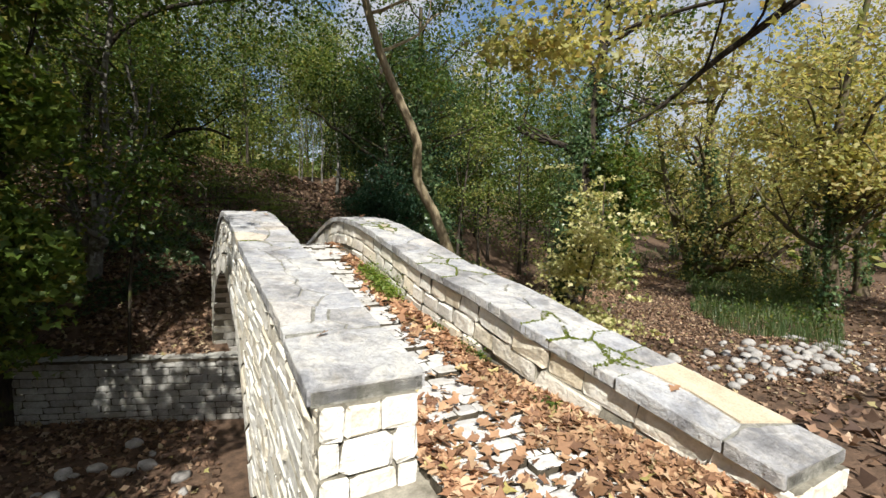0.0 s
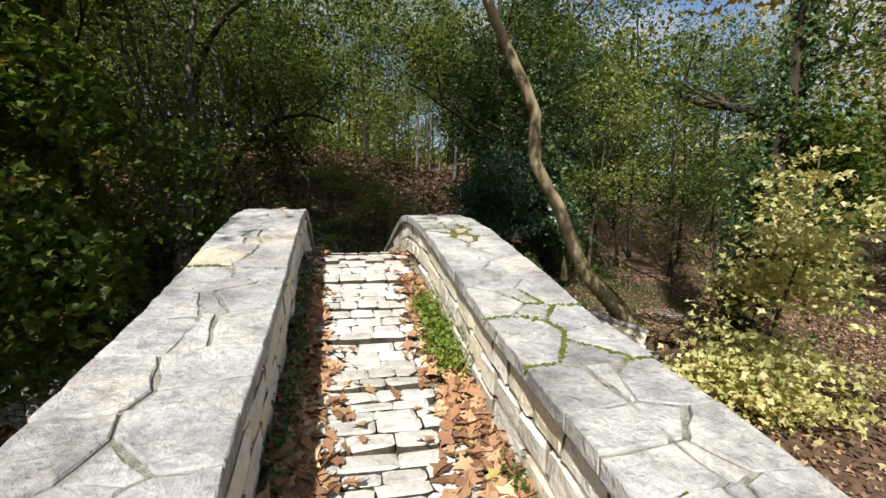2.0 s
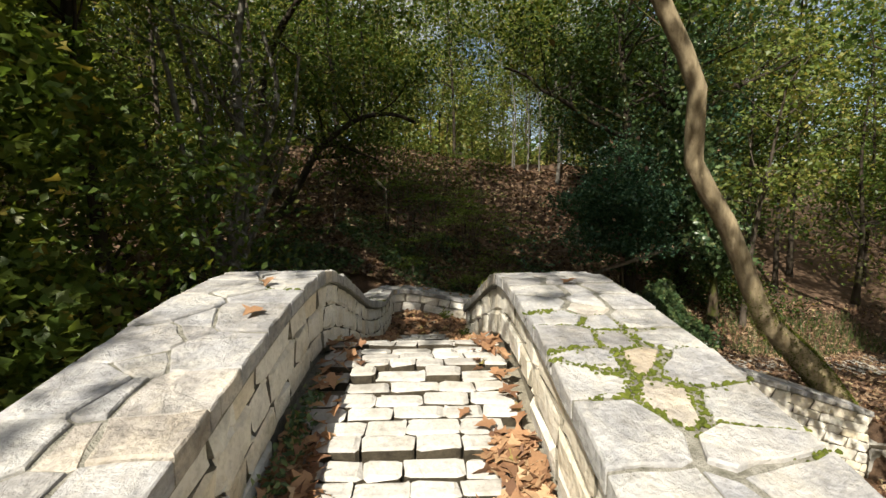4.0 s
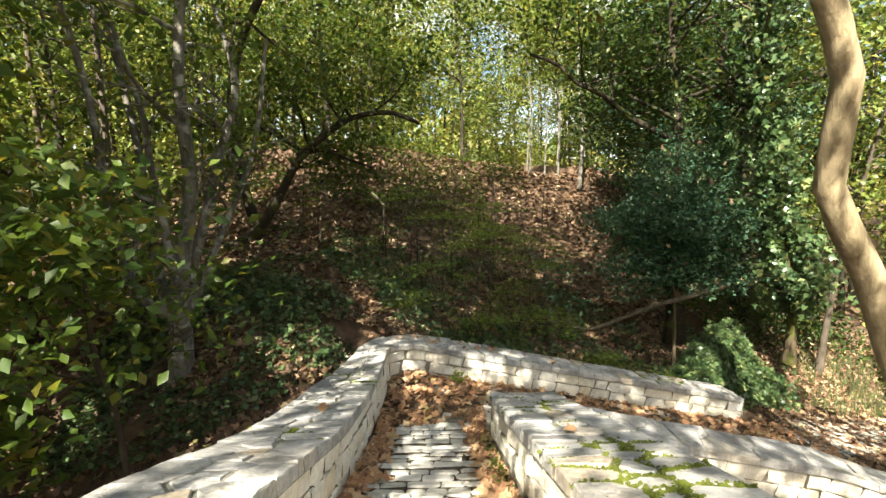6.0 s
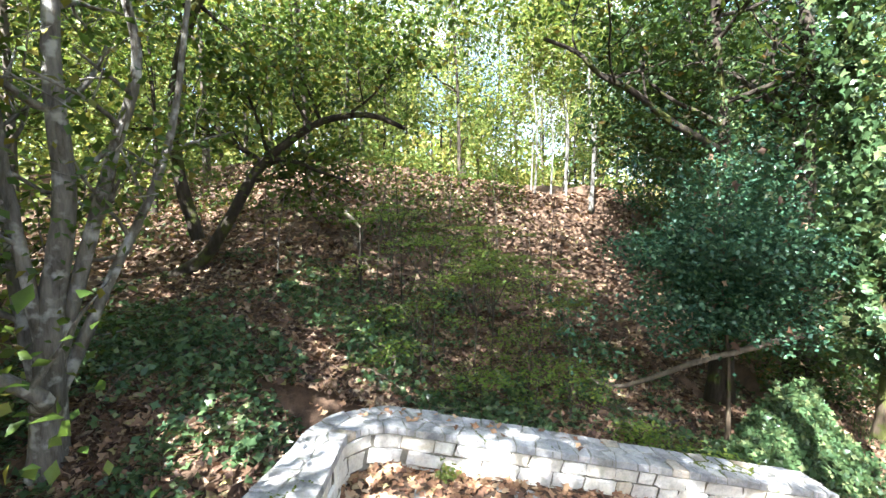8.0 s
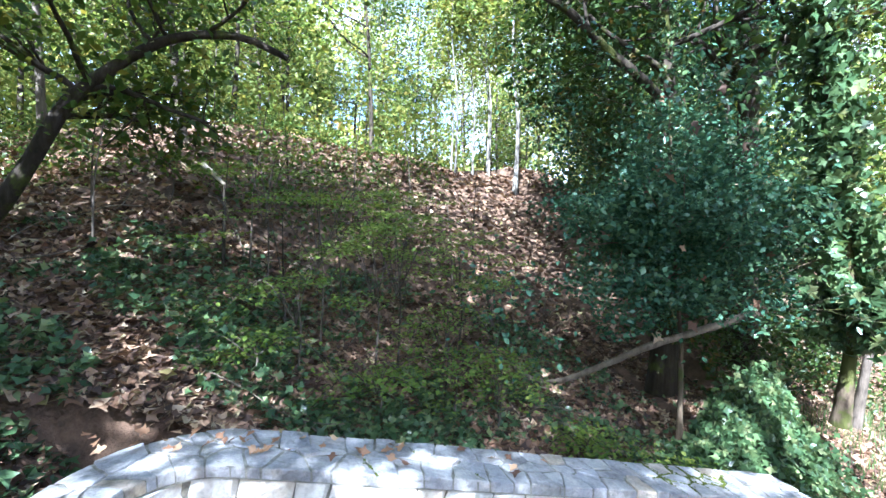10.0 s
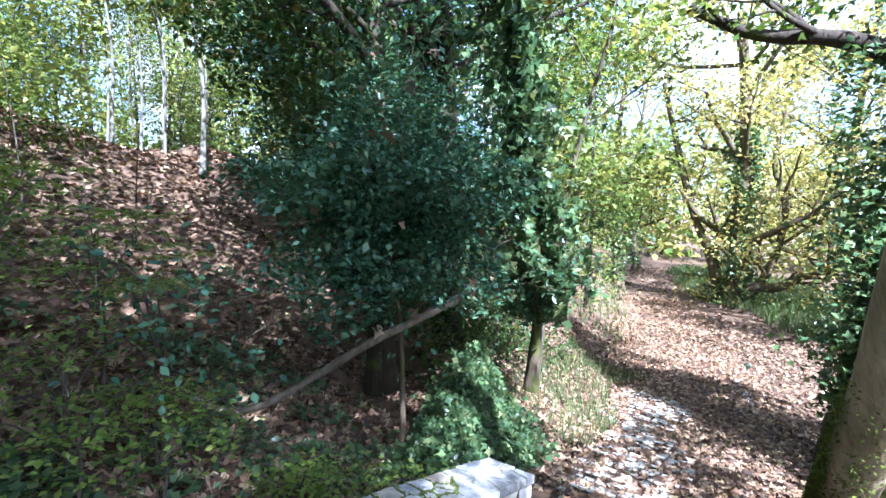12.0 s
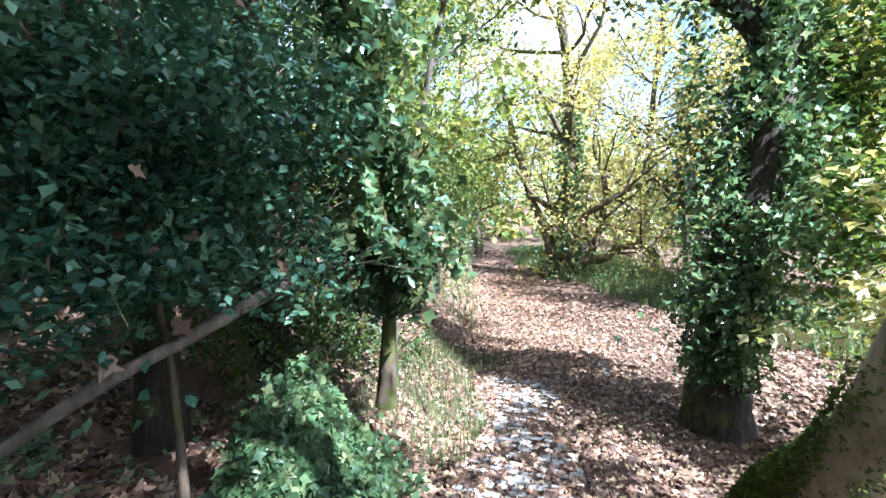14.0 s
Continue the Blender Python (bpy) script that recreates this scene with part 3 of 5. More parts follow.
# arch ring of long dressed stones on the outer face
ring = []
for k in range(34):
    a = radians(4 + k * 5.2)
    if a > radians(176):
        break
    v, z = 0.2 - 3.64 * math.cos(a), -1.6 + 3.64 * math.sin(a)
    tangent = (math.sin(a) * SA, math.sin(a) * CA, math.cos(a))
    ring.append(frame_pose(B(-1.16, v, z), tangent, (-CA, SA, 0), (0.318, 0.27, 0.10)))
lay("voussoir", BRICKS, ring, bridge, 60, "")

# soffit courses of the barrel, seen from beside the arch
barrel = []
for k in range(26):
    a = radians(92 + k * 3.4)
    v, z = 0.2 - 3.5 * math.cos(a), -1.6 + 3.5 * math.sin(a)
    for q in range(5):
        barrel.append(frame_pose(B(-1.0 + q * 0.42 + 0.2 * (k % 2), v, z), (CA, -SA, 0), (math.cos(a) * SA, math.cos(a) * CA, -math.sin(a)), (0.40, 0.195, 0.06)))
lay("stone", BRICKS, barrel, bridge, 0, "dressed stone courses under the arch")


# ---- crazy paving on the caps ----
def clip(poly, px, py, nx, ny):
    """Keeps the part of the polygon where (p - (px, py)) . n <= 0."""
    out = []
    for i, (x, y) in enumerate(poly):
        x2, y2 = poly[(i + 1) % len(poly)]
        a, b = (x - px) * nx + (y - py) * ny, (x2 - px) * nx + (y2 - py) * ny
        if a <= 0:
            out.append((x, y))
        if a * b < 0:
            t = a / (a - b)
            out.append((x + (x2 - x) * t, y + (y2 - y) * t))
    return out


def crazy_cells(length, width, size, gap, r, wide, middle=0.85):
    """Long slabs along both edges, and a wandering middle joint with small stones in it."""
    seeds = []
    for side in (0.25, 0.75):
        x = r.uniform(0, size)
        while x < length:
            seeds.append((x, width * (side + r.uniform(-0.07, 0.07)), 0.0, side))
            x += size * (1.0 if x < 5.0 else 0.62) * r.uniform(0.85, 2.3)
    x = 0.2
    while x < length:
        if r.random() < middle:
            seeds.append((x, width * r.uniform(0.42, 0.58), -0.012 if x < 5.0 else -0.002, 0.5))
        x += size * (1.0 if x < 5.0 else 0.85) * r.uniform(0.55, 1.6)
    cells = []
    for i, (x, y, wt, row) in enumerate(seeds):
        poly = [(max(0.0, x - 1), 0.0), (min(length, x + 1), 0.0), (min(length, x + 1), width), (max(0.0, x - 1), width)]
        for k, (x2, y2, wt2, row2) in enumerate(seeds):
            d = math.hypot(x2 - x, y2 - y)
            if k == i or d > 1.8 or d < 1e-6:
                continue
            nx, ny = (x2 - x) / d, (y2 - y) / d
            g = gap * (1.0 if x < 5.0 else 1.5) * (r.uniform(0.55, 1.2) if row == row2 else r.uniform(*wide))
            half = d / 2 + (wt - wt2) / (2 * d) - g
            poly = clip(poly, x + nx * half, y + ny * half, nx, ny)
            if len(poly) < 3:
                break
        if len(poly) >= 3:
            cells.append(poly)
    return cells


def pave_cap(stations, width, parent, size, seed, gap=0.011, wide=(0.5, 1.3), ends=(), clear=0.0, middle=0.85):
    """Irregular flat stones on a cap, each one a part. Returns places along the joints, for moss."""
    r = random.Random(seed)
    st = np.array([s[:6] for s in stations])
    mid = st[:, :2] + st[:, 2:4] * width / 2
    arc = np.concatenate([[0], np.cumsum(np.sqrt((np.diff(mid, axis=0) ** 2).sum(1) + np.diff(st[:, 4]) ** 2))])
    joints = []

    def at(s, w, z):
        x, y, nx, ny, top = (np.interp(s, arc, st[:, k]) for k in range(5))
        return (x + nx * (w - 0.02), y + ny * (w - 0.02), top + z)
    cells = [clip(poly, clear, 0, -1, 0) for poly in crazy_cells(arc[-1], width + 0.04, size, gap, r, wide, middle)] if clear else crazy_cells(arc[-1], width + 0.04, size, gap, r, wide, middle)
    for poly in [*ends, *cells]:
        if len(poly) < 3:
            continue
        edge = []
        for i, (x, y) in enumerate(poly):
            x2, y2 = poly[(i + 1) % len(poly)]
            d = math.hypot(x2 - x, y2 - y)
            n = max(1, min(5, int(d / 0.075)))
            for k in range(n):
                t = k / n
                j = 0.0 if k == 0 else r.uniform(-0.011, 0.011) if 0.01 < y < width + 0.03 or 0.01 < y2 < width + 0.03 else r.uniform(-0.006, 0.006)
                edge.append((x + (x2 - x) * t - (y2 - y) / max(d, 1e-6) * j, y + (y2 - y) * t + (x2 - x) / max(d, 1e-6) * j))
        if len(edge) < 3:
            continue
        cx, cy = sum(p[0] for p in edge) / len(edge), sum(p[1] for p in edge) / len(edge)
        lift, tx, ty = r.uniform(-0.008, 0.008), r.uniform(-0.03, 0.03), r.uniform(-0.03, 0.03)
        n = len(edge)
        verts, top, rim = [], [], []
        for x, y in edge:
            d = math.hypot(x - cx, y - cy)
            f = max(0.0, 1 - 0.006 / max(d, 0.02))
            xi, yi = cx + (x - cx) * f, cy + (y - cy) * f
            z = lift + tx * (x - cx) + ty * (y - cy)
            top.append(at(xi, yi, z + r.uniform(-0.002, 0.002)))
            rim.append(at(x, y, z - 0.007 + r.uniform(-0.003, 0.003)))
        for i, (x, y) in enumerate(edge):
            x2, y2 = edge[(i + 1) % n]
            if 0.03 < (y + y2) / 2 < width + 0.01:
                m = max(1, int(math.hypot(x2 - x, y2 - y) / 0.016))
                joints += [at(x + (x2 - x) * q / m, y + (y2 - y) * q / m, -0.012) for q in range(m)]
        low = [at(x, y, -CAP_T + 0.012) for x, y in edge]
        verts = top + rim + low
        faces = [tuple(range(n))] + [(n + i, n + (i + 1) % n, (i + 1) % n, i) for i in range(n)] + [(2 * n + i, 2 * n + (i + 1) % n, n + (i + 1) % n, n + i) for i in range(n)]
        me = mesh_from("flagstone", verts, faces, CAP_STONE)
        mesh_part("flagstone", me, parent)
    return joints


joints_left = pave_cap(left_s, CAPW, wall_left, 0.21, 11, 0.0055, (0.7, 2.0), [[(-0.06, -0.01), (0.60, -0.01), (0.66, 0.3), (0.61, 0.65), (-0.06, 0.65)]], 0.675, 0.6)
joints_right = pave_cap(right_s, CAPW + 0.03, wall_right, 0.22, 12, 0.009, (0.6, 2.0), [[(-0.06, -0.02), (0.30, -0.02), (0.34, 0.28), (0.24, 0.68), (-0.06, 0.68)], [(0.32, -0.02), (0.98, -0.02), (1.0, 0.27), (0.7, 0.33), (0.37, 0.28)]], 1.01)


def mortar_patch():
    """A smooth sand-coloured mortar fill on the outer side of the right cap's low end."""
    pts = []
    for s_, w in ((0.26, 0.66), (0.375, 0.305), (0.7, 0.355), (0.99, 0.295), (0.995, 0.66)):
        v_ = -6.6 + s_ * 0.965
        x, y = bridge_xy(HALF + 0.24 * max(0.0, -(v_ + 4.9)) + w - 0.02, v_)
        pts.append((x, y, float(cap_right(v_)) + 0.004))
    low = [(x, y, z - 0.08) for x, y, z in pts]
    n = len(pts)
    mesh_part("mortar_fill", mesh_from("mortar_fill", pts + low, [tuple(range(n))] + [(i, n + i, n + (i + 1) % n, (i + 1) % n) for i in range(n)], SAND_MORTAR), wall_right, "smooth sand-coloured mortar fill")


mortar_patch()
joints_wing = pave_cap(wing_s, 0.5, wall_wing, 0.34, 13, 0.0045)


def moss_tufts(name, places, seed, share, label, parent):
    """Low cushions of moss in the joints, in a few stretches."""
    r = np.random.default_rng(seed)
    p = np.array(places)
    keep = (rumple(p[:, 0] * 2.2, p[:, 1] * 2.2, 1.0, seed) + 0.5 * rumple(p[:, 0] * 7, p[:, 1] * 7, 1.0, seed) + r.normal(0, 0.12, len(p))) > share
    p = np.repeat(p[keep], 3, axis=0)
    p = p + r.standard_normal(p.shape) * (0.013, 0.013, 0.0)
    ang = np.linspace(0, 2 * np.pi, 6, endpoint=False)
    vs_, fs_ = [], []
    for q in p:
        s = r.uniform(0.004, 0.012)
        o = len(vs_)
        for ring_r, h in ((1.0, -0.2), (0.65, 0.7)):
            vs_ += [(q[0] + s * ring_r * math.cos(a) * r.uniform(0.6, 1.4), q[1] + s * ring_r * math.sin(a) * r.uniform(0.6, 1.4), q[2] + 0.004 + s * 0.8 * h) for a in ang]
        vs_.append((q[0], q[1], q[2] + 0.004 + s * 0.8))
        for k in range(6):
            m = (k + 1) % 6
            fs_ += [(o + k, o + m, o + 6 + m), (o + k, o + 6 + m, o + 6 + k), (o + 6 + k, o + 6 + m, o + 12)]
    tagged(new(name, mesh_from(name, vs_, fs_, MOSS)), label, "moss", kind="stuff")


moss_tufts("moss", joints_left, 1, 0.72, "green moss in the joints of the left cap", wall_left)
moss_tufts("moss", joints_right, 2, 0.42, "green moss in the joints of the right cap", wall_right)

# ---- cobbled deck ----
deck = new("floor_deck")
tagged(deck, "worn white cobbles in low steps with leaves and weeds at the sides", "paving", kind="structure")


def step_z(v):
    """The deck's height with its low steps."""
    p = 0.62
    q = (v + 20) / p % 1.0
    return float(deck_z(v)) + (q - 0.5) * (-0.034 if v < 0.3 else 0.034)


cob = []
v = -6.6
while v < 4.3:
    w = r_st.uniform(0.095, 0.15)
    row_z = r_st.uniform(-0.006, 0.006)
    u = -0.58 - r_st.uniform(0, 0.15)
    edge = 0.58 + 0.24 * max(0.0, -(v + 4.9))
    while u < edge - 0.02:
        ln = r_st.uniform(0.14, 0.30)
        a, b = max(u, -0.58), min(u + ln, edge)
        u += ln
        if b - a < 0.05 or (abs((a + b) / 2) > 0.36 and r_st.random() < 0.25):
            continue
        c = v + w / 2 + r_st.uniform(-0.008, 0.008)
        z = step_z(c)
        slope = (float(deck_z(c + 0.1)) - float(deck_z(c - 0.1))) / 0.2
        cob.append(frame_pose(B((a + b) / 2, c, z - 0.04 + row_z + r_st.uniform(-0.004, 0.004)), (CA, -SA, r_st.uniform(-0.02, 0.02)), (-SA * slope, -CA * slope, 1), (b - a - 0.004, w - 0.017, 0.09)))
    v += w
cob.sort(key=lambda m: abs(m.translation.y + 1.6))
lay("cobble", COBBLES, cob, deck, 300, "worn white cobbles")

# flat setts showing through the leaves on the path, and its kerb line
setts = new("pavement_path")
tagged(setts, "worn pale setts showing through fallen leaves on the path", "paving", kind="structure")
sett = []
for row in range(60):
    x = 6.1 + row * 0.095
    mid = 5.25 + 0.15 * math.sin(row * 0.21) + 0.02 * row
    y = mid - 0.55
    while y < mid + 0.55:
        ln = r_st.uniform(0.10, 0.2)
        y += ln
        if r_st.random() < 0.30 + 0.5 * abs(y - mid):
            continue
        sett.append(frame_pose((x, y, float(ground_z(x, y)) + 0.006 + r_st.uniform(-0.012, 0.004)), (r_st.uniform(-0.1, 0.1), 1, r_st.uniform(-0.04, 0.04)), (0.12, 0, 1), (ln - 0.015, 0.09 * r_st.uniform(0.8, 1.1), 0.06)))
for _ in range(90):
    x, y = r_st.uniform(0.6, 5.4), r_st.uniform(4.1, 5.8)
    sett.append(frame_pose((x, y, float(ramp_z(x)) - 0.012), (r_st.uniform(-0.2, 0.2), 1, 0), (0.22, 0, 1), (r_st.uniform(0.12, 0.3), r_st.uniform(0.09, 0.15), 0.06)))
lay("sett", GREY_BRICKS, sett, setts, 260, "worn pale setts")
kerb = []
for k in range(16):
    x = 9.6 + k * 0.3
    y = float(path_y(x)) - 1.25
    kerb.append(frame_pose((x, y, float(ramp_z(x)) - 0.028), (1, 0.22, -0.03), (0, 0, 1), (0.27, 0.10, 0.08)))
lay("kerbstone", GREY_BRICKS, kerb, setts, 60, "")


# ---- retaining walls ----
def low_wall(name, a, b, thick, label, seed):
    """A straight stone wall from a to b, each (x, y, top, base); its face looks to the right of that way."""
    n = max(8, int(math.dist(a[:2], b[:2]) / 0.3))
    dx, dy = b[0] - a[0], b[1] - a[1]
    d = math.hypot(dx, dy)
    nx, ny = dy / d, -dx / d
    st = []
    for t in np.linspace(0, 1, n):
        st.append([p + (q - p) * t for p, q in zip(a, b)])
    core = [[(x, y, base), (x - nx * thick, y - ny * thick, base), (x - nx * thick, y - ny * thick, top - 0.05), (x, y, top - 0.05)] for x, y, top, base in st]
    ob = sweep(name, core, EARTH_JOINT, None)
    tagged(ob, label, "wall", kind="structure")
    rr = random.Random(seed)
    poses_ = courses([(x, y, nx, ny, top - 0.05, base) for x, y, top, base in st], 1, rr, 0.15, None, (0.22, 0.48))
    lay("stone", GREY_BRICKS, poses_, ob, 220, "rough limestone courses")
    caps = []
    s = 0.0
    while s < d - 0.1:
        ln = rr.uniform(0.35, 0.6)
        t = min(1, (s + ln / 2) / d)
        x, y, top, base = [p + (q - p) * t for p, q in zip(a, b)]
        caps.append(frame_pose((x - nx * (thick / 2 - 0.03), y - ny * (thick / 2 - 0.03), top - 0.02), (dx, dy, b[2] - a[2]), (0, 0, 1), (min(ln, d - s) - 0.012, thick + 0.06, 0.07)))
        s += ln
    lay("coping_stone", GREY_BRICKS, caps, ob, 60, "")
    return ob


low_wall("wall_stream_left", (-9.5, 7.12, -0.2, -1.7), (0.4, 2.24, -0.16, -1.7), 0.4, "grey coursed stone retaining wall along the stream bank", 21)
low_wall("wall_stream_corner", (7.1, 3.14, -0.5, -1.7), (8.9, 2.9, -0.55, -1.7), 0.4, "low pale stone wall stepping down beside the stream", 22)
low_wall("wall_stream_right", (10.4, 1.25, -0.72, -1.2), (13.4, 2.15, -0.84, -1.2), 0.4, "low grey stone wall holding the path above the stream", 23)

# ---- fallen leaves ----
def band(x, y):
    v_ = (y - 0.03) * CA + (x - 0.035) * SA
    u_ = (x - 0.035) * CA - (y - 0.03) * SA
    return u_, v_


def off_walls(x, y):
    u_, v_ = band(x, y)
    on_bridge = (np.abs(u_) < 1.25) & (v_ > -6.7) & (v_ < 5)
    ramp = (u_ > -1.15) & (x < 7.2) & (y > 3.0) & (y < 6.5) & ~((x > 6.1) & (y > 3.75))
    return ~(on_bridge | ramp)


def off_setts(x, y):
    """Keeps few leaves on the worn strip of setts."""
    mid = 5.25 + 0.15 * np.sin((x - 6.1) / 0.095 * 0.21) + 0.21 * (x - 6.1)
    q = np.sin(x * 91.7 + y * 57.3) * 43758.5
    worn = (np.abs(y - mid) < 0.40 + 0.12 * np.sin(x * 3.1)) & (x > 6.0) & (x < 11.4)
    return off_walls(x, y) & (~worn | (q - np.floor(q) < 0.42))


litter("leaf_litter", 30000, (-9, 9, 2.5, 17), 0.145, 31, off_setts)
litter("leaf_litter", 24000, (6.0, 20, 0, 9.5), 0.09, 32, off_setts)
litter("leaf_litter", 13000, (-3.5, 6.5, 6.4, 10.5), 0.135, 35, off_walls)
litter("leaf_litter", 14000, (5.8, 12, 3.6, 8.2), 0.078, 36, off_setts)
litter("leaf_litter", 3200, (-3.0, 0.8, 5.6, 8.4), 0.11, 37, off_walls, lift=0.05)
litter("leaf_litter", 42000, (6.2, 26, 3.2, 13), 0.05, 38, lambda x, y: off_setts(x, y) & (np.abs(y - path_y(x)) < 1.7), "crumbled pale leaves trodden into the path", 0.012, DRIFT)
litter("leaf_litter", 2600, (-3.2, -0.7, 3.2, 7.0), 0.12, 39, lambda x, y: band(x, y)[0] < -1.2, lift=0.05)
litter("leaf_litter", 9000, (-10, 16, -16, -7.4), 0.12, 40, off_walls)
litter("leaf_litter", 8000, (18, 42, -6, 16), 0.17, 33, off_walls)
litter("leaf_litter", 26000, (-8, 18, -7.5, 3.2), 0.12, 34, off_walls)


def deck_leaves():
    """Leaves drifted along the sides of the deck and over the landing and ramp."""
    r = np.random.default_rng(41)
    n = 6200
    v_ = r.uniform(-6.9, 4.6, n)
    u_ = np.where(r.random(n) < 0.5, -1, 1) * np.clip(0.58 - np.abs(r.normal(0, 0.10 + 0.09 * np.clip(-v_ - 0.8, 0, 4) / 4, n)), -0.2, 0.57)
    keep = (np.abs(v_ - 0.4) > 1.1) & (r.random(n) < np.where(v_ < -0.8, 1.0, 0.6)) | (r.random(n) < 0.12)
    u_, v_ = u_[keep], v_[keep]
    u_ = np.where(u_ > 0.2, u_ + 0.24 * np.clip(-(v_ + 4.9), 0, 2), u_)
    v3 = -4.5 - 2.5 * r.random(1700) ** 0.7
    side = 0.60 + 0.24 * np.clip(-(v3 + 4.9), 0, 2)
    u3 = side - np.abs(r.normal(0, 0.16 + 0.15 * np.clip(-v3 - 4.5, 0, 3), 1700))
    ok = u3 > -0.55
    u_, v_ = np.concatenate([u_, u3[ok]]), np.concatenate([v_, v3[ok]])
    x, y = bridge_xy(u_, v_)
    z = deck_z(v_) + r.uniform(0.015, 0.05, len(u_))
    x2, y2 = r.uniform(-0.35, 6.5, 4200), r.uniform(3.85, 5.95, 4200)
    dens = np.clip(0.75 + 0.4 * np.abs(y2 - 4.9), 0, 1) * np.where(x2 < 1.2, 1.0, 0.8)
    k = (r.random(4200) < dens) & ~((x2 < 0.0) & (y2 < 4.5))
    x2, y2 = x2[k], y2[k]
    z2 = ramp_z(np.clip(x2, 0.3, 9)) + r.uniform(0.01, 0.05, len(x2))
    c = np.concatenate([np.stack([x, y, z], -1), np.stack([x2, y2, z2], -1)])
    v, f = leaves(c, 0.105, r, 0.0, "maple", 1.5)
    ob = new("leaf_litter", mesh_from("leaf_litter", v, f, DRIFT))
    tagged(ob, "orange-brown plane leaves drifted along the deck and ramp", "leaf litter", kind="stuff")
    # leaves caught on the cap of the corner
    x3, y3 = r.uniform(-0.5, 3.5, 150), r.uniform(5.9, 6.4, 150)
    top = np.interp(x3, [-0.2, 0.4, 5.65], [1.66, 1.58, 0.38]) + 0.02
    k = (r.random(150) < np.exp(-np.clip(x3, 0, 9) * 0.5)) & (np.abs(y3 - 6.0 - 0.35) < 0.3)
    v, f = leaves(np.stack([x3, y3, top], -1)[k], 0.09, r, 0.0, "maple", 2.2)
    tagged(new("leaf_litter", mesh_from("leaf_litter", v, f, DRIFT)), "dry leaves caught on the wall's corner", "leaf litter", kind="stuff")
    # single leaves lying on the caps
    for u0, v0, prof in ((-0.8, -0.25, cap_left), (-0.7, -0.75, cap_left), (-1.0, -4.9, cap_left), (1.05, -5.9, cap_right), (0.95, -0.1, cap_right), (0.85, 1.9, cap_right), (-0.85, 2.9, cap_left)):
        x0, y0 = bridge_xy(u0, v0)
        v, f = leaves([(0, 0, 0)], 0.11, r, 0.0, "maple", 2.0)
        one = new("fallen_leaf", mesh_from("fallen_leaf", v, f, DRIFT))
        one.location = (x0, y0, float(prof(v0)) + 0.025)
        tagged(one, "dry orange-brown plane leaf lying on the stone cap", "leaf", "leaves on the caps")


deck_leaves()


def weeds(name, centres, n, spread, size, material, label, seed, blades=False):
    """Small leafy weeds, or grass blades, growing in a patch."""
    r = np.random.default_rng(seed)
    c = np.repeat(np.asarray(centres, float), n, axis=0)
    off = r.standard_normal(c.shape) * spread
    off[:, 2] = np.abs(off[:, 2])
    v, f = leaves(c + off, size, r, -0.8 if blades else 0.2, "oval", 0.0 if blades else 0.5)
    ob = new(name, mesh_from(name, v, f, material))
    return tagged(ob, label, "weeds", kind="stuff")


weeds("weeds", [B(0.50, v, deck_z(v) + 0.02) for v in np.linspace(-2.5, -1.55, 8)], 260, (0.06, 0.09, 0.085), 0.04, LEAF_SPRAY, "bright green weeds at the foot of the right parapet", 51)
weeds("weeds", [B(-0.54, v, deck_z(v) + 0.02) for v in np.linspace(-3.4, -0.5, 14)], 90, (0.03, 0.10, 0.05), 0.04, IVY, "dark green weeds at the foot of the left parapet", 52)
weeds("weeds", [B(0.53, v, deck_z(v) + 0.02) for v in (-5.3, -4.4, -4.2, -3.6, 2.4, 2.7, 3.2)], 80, (0.03, 0.07, 0.05), 0.04, LEAF_GREEN, "small green weeds along the right parapet", 53)
weeds("weeds", [(0.9, 5.75, 1.06), (0.98, 5.8, 1.04)], 60, (0.05, 0.04, 0.07), 0.05, LEAF_LIGHT, "small green weed growing by the ramp wall", 54)

# ---- trees ----
def grow(r, start, way, length, radius, depth, out, tips, bend=0.25, kids=(2, 4), lift=0.15):
    """One limb and its twigs, added to out as tubes; tips gathers places for leaves."""
    n = 7 if depth > 1 else 5
    pts, d = [np.array(start, float)], np.array(way, float)
    d /= np.linalg.norm(d)
    for _ in range(n):
        d = d + r.standard_normal(3) * bend * 0.5 + (0, 0, lift * 0.3)
        d /= np.linalg.norm(d)
        pts.append(pts[-1] + d * length / n)
    pts = np.array(pts)
    rad = np.linspace(radius, radius * 0.45, len(pts))
    out.append(tube(pts, rad, 7 if radius > 0.05 else 5 if radius > 0.015 else 4, 0.04, int(r.integers(1e6))))
    if depth <= 1:
        tips.extend(pts[2:])
    if depth == 0:
        return
    for _ in range(int(r.integers(kids[0], kids[1] + 1))):
        k = int(r.integers(2, len(pts)))
        side = r.standard_normal(3)
        side -= side @ d * d
        side /= np.linalg.norm(side)
        grow(r, pts[k], d * 0.7 + side * r.uniform(0.6, 1.1), length * r.uniform(0.45, 0.7), rad[k] * 0.6, depth - 1, out, tips, bend, kids, lift)


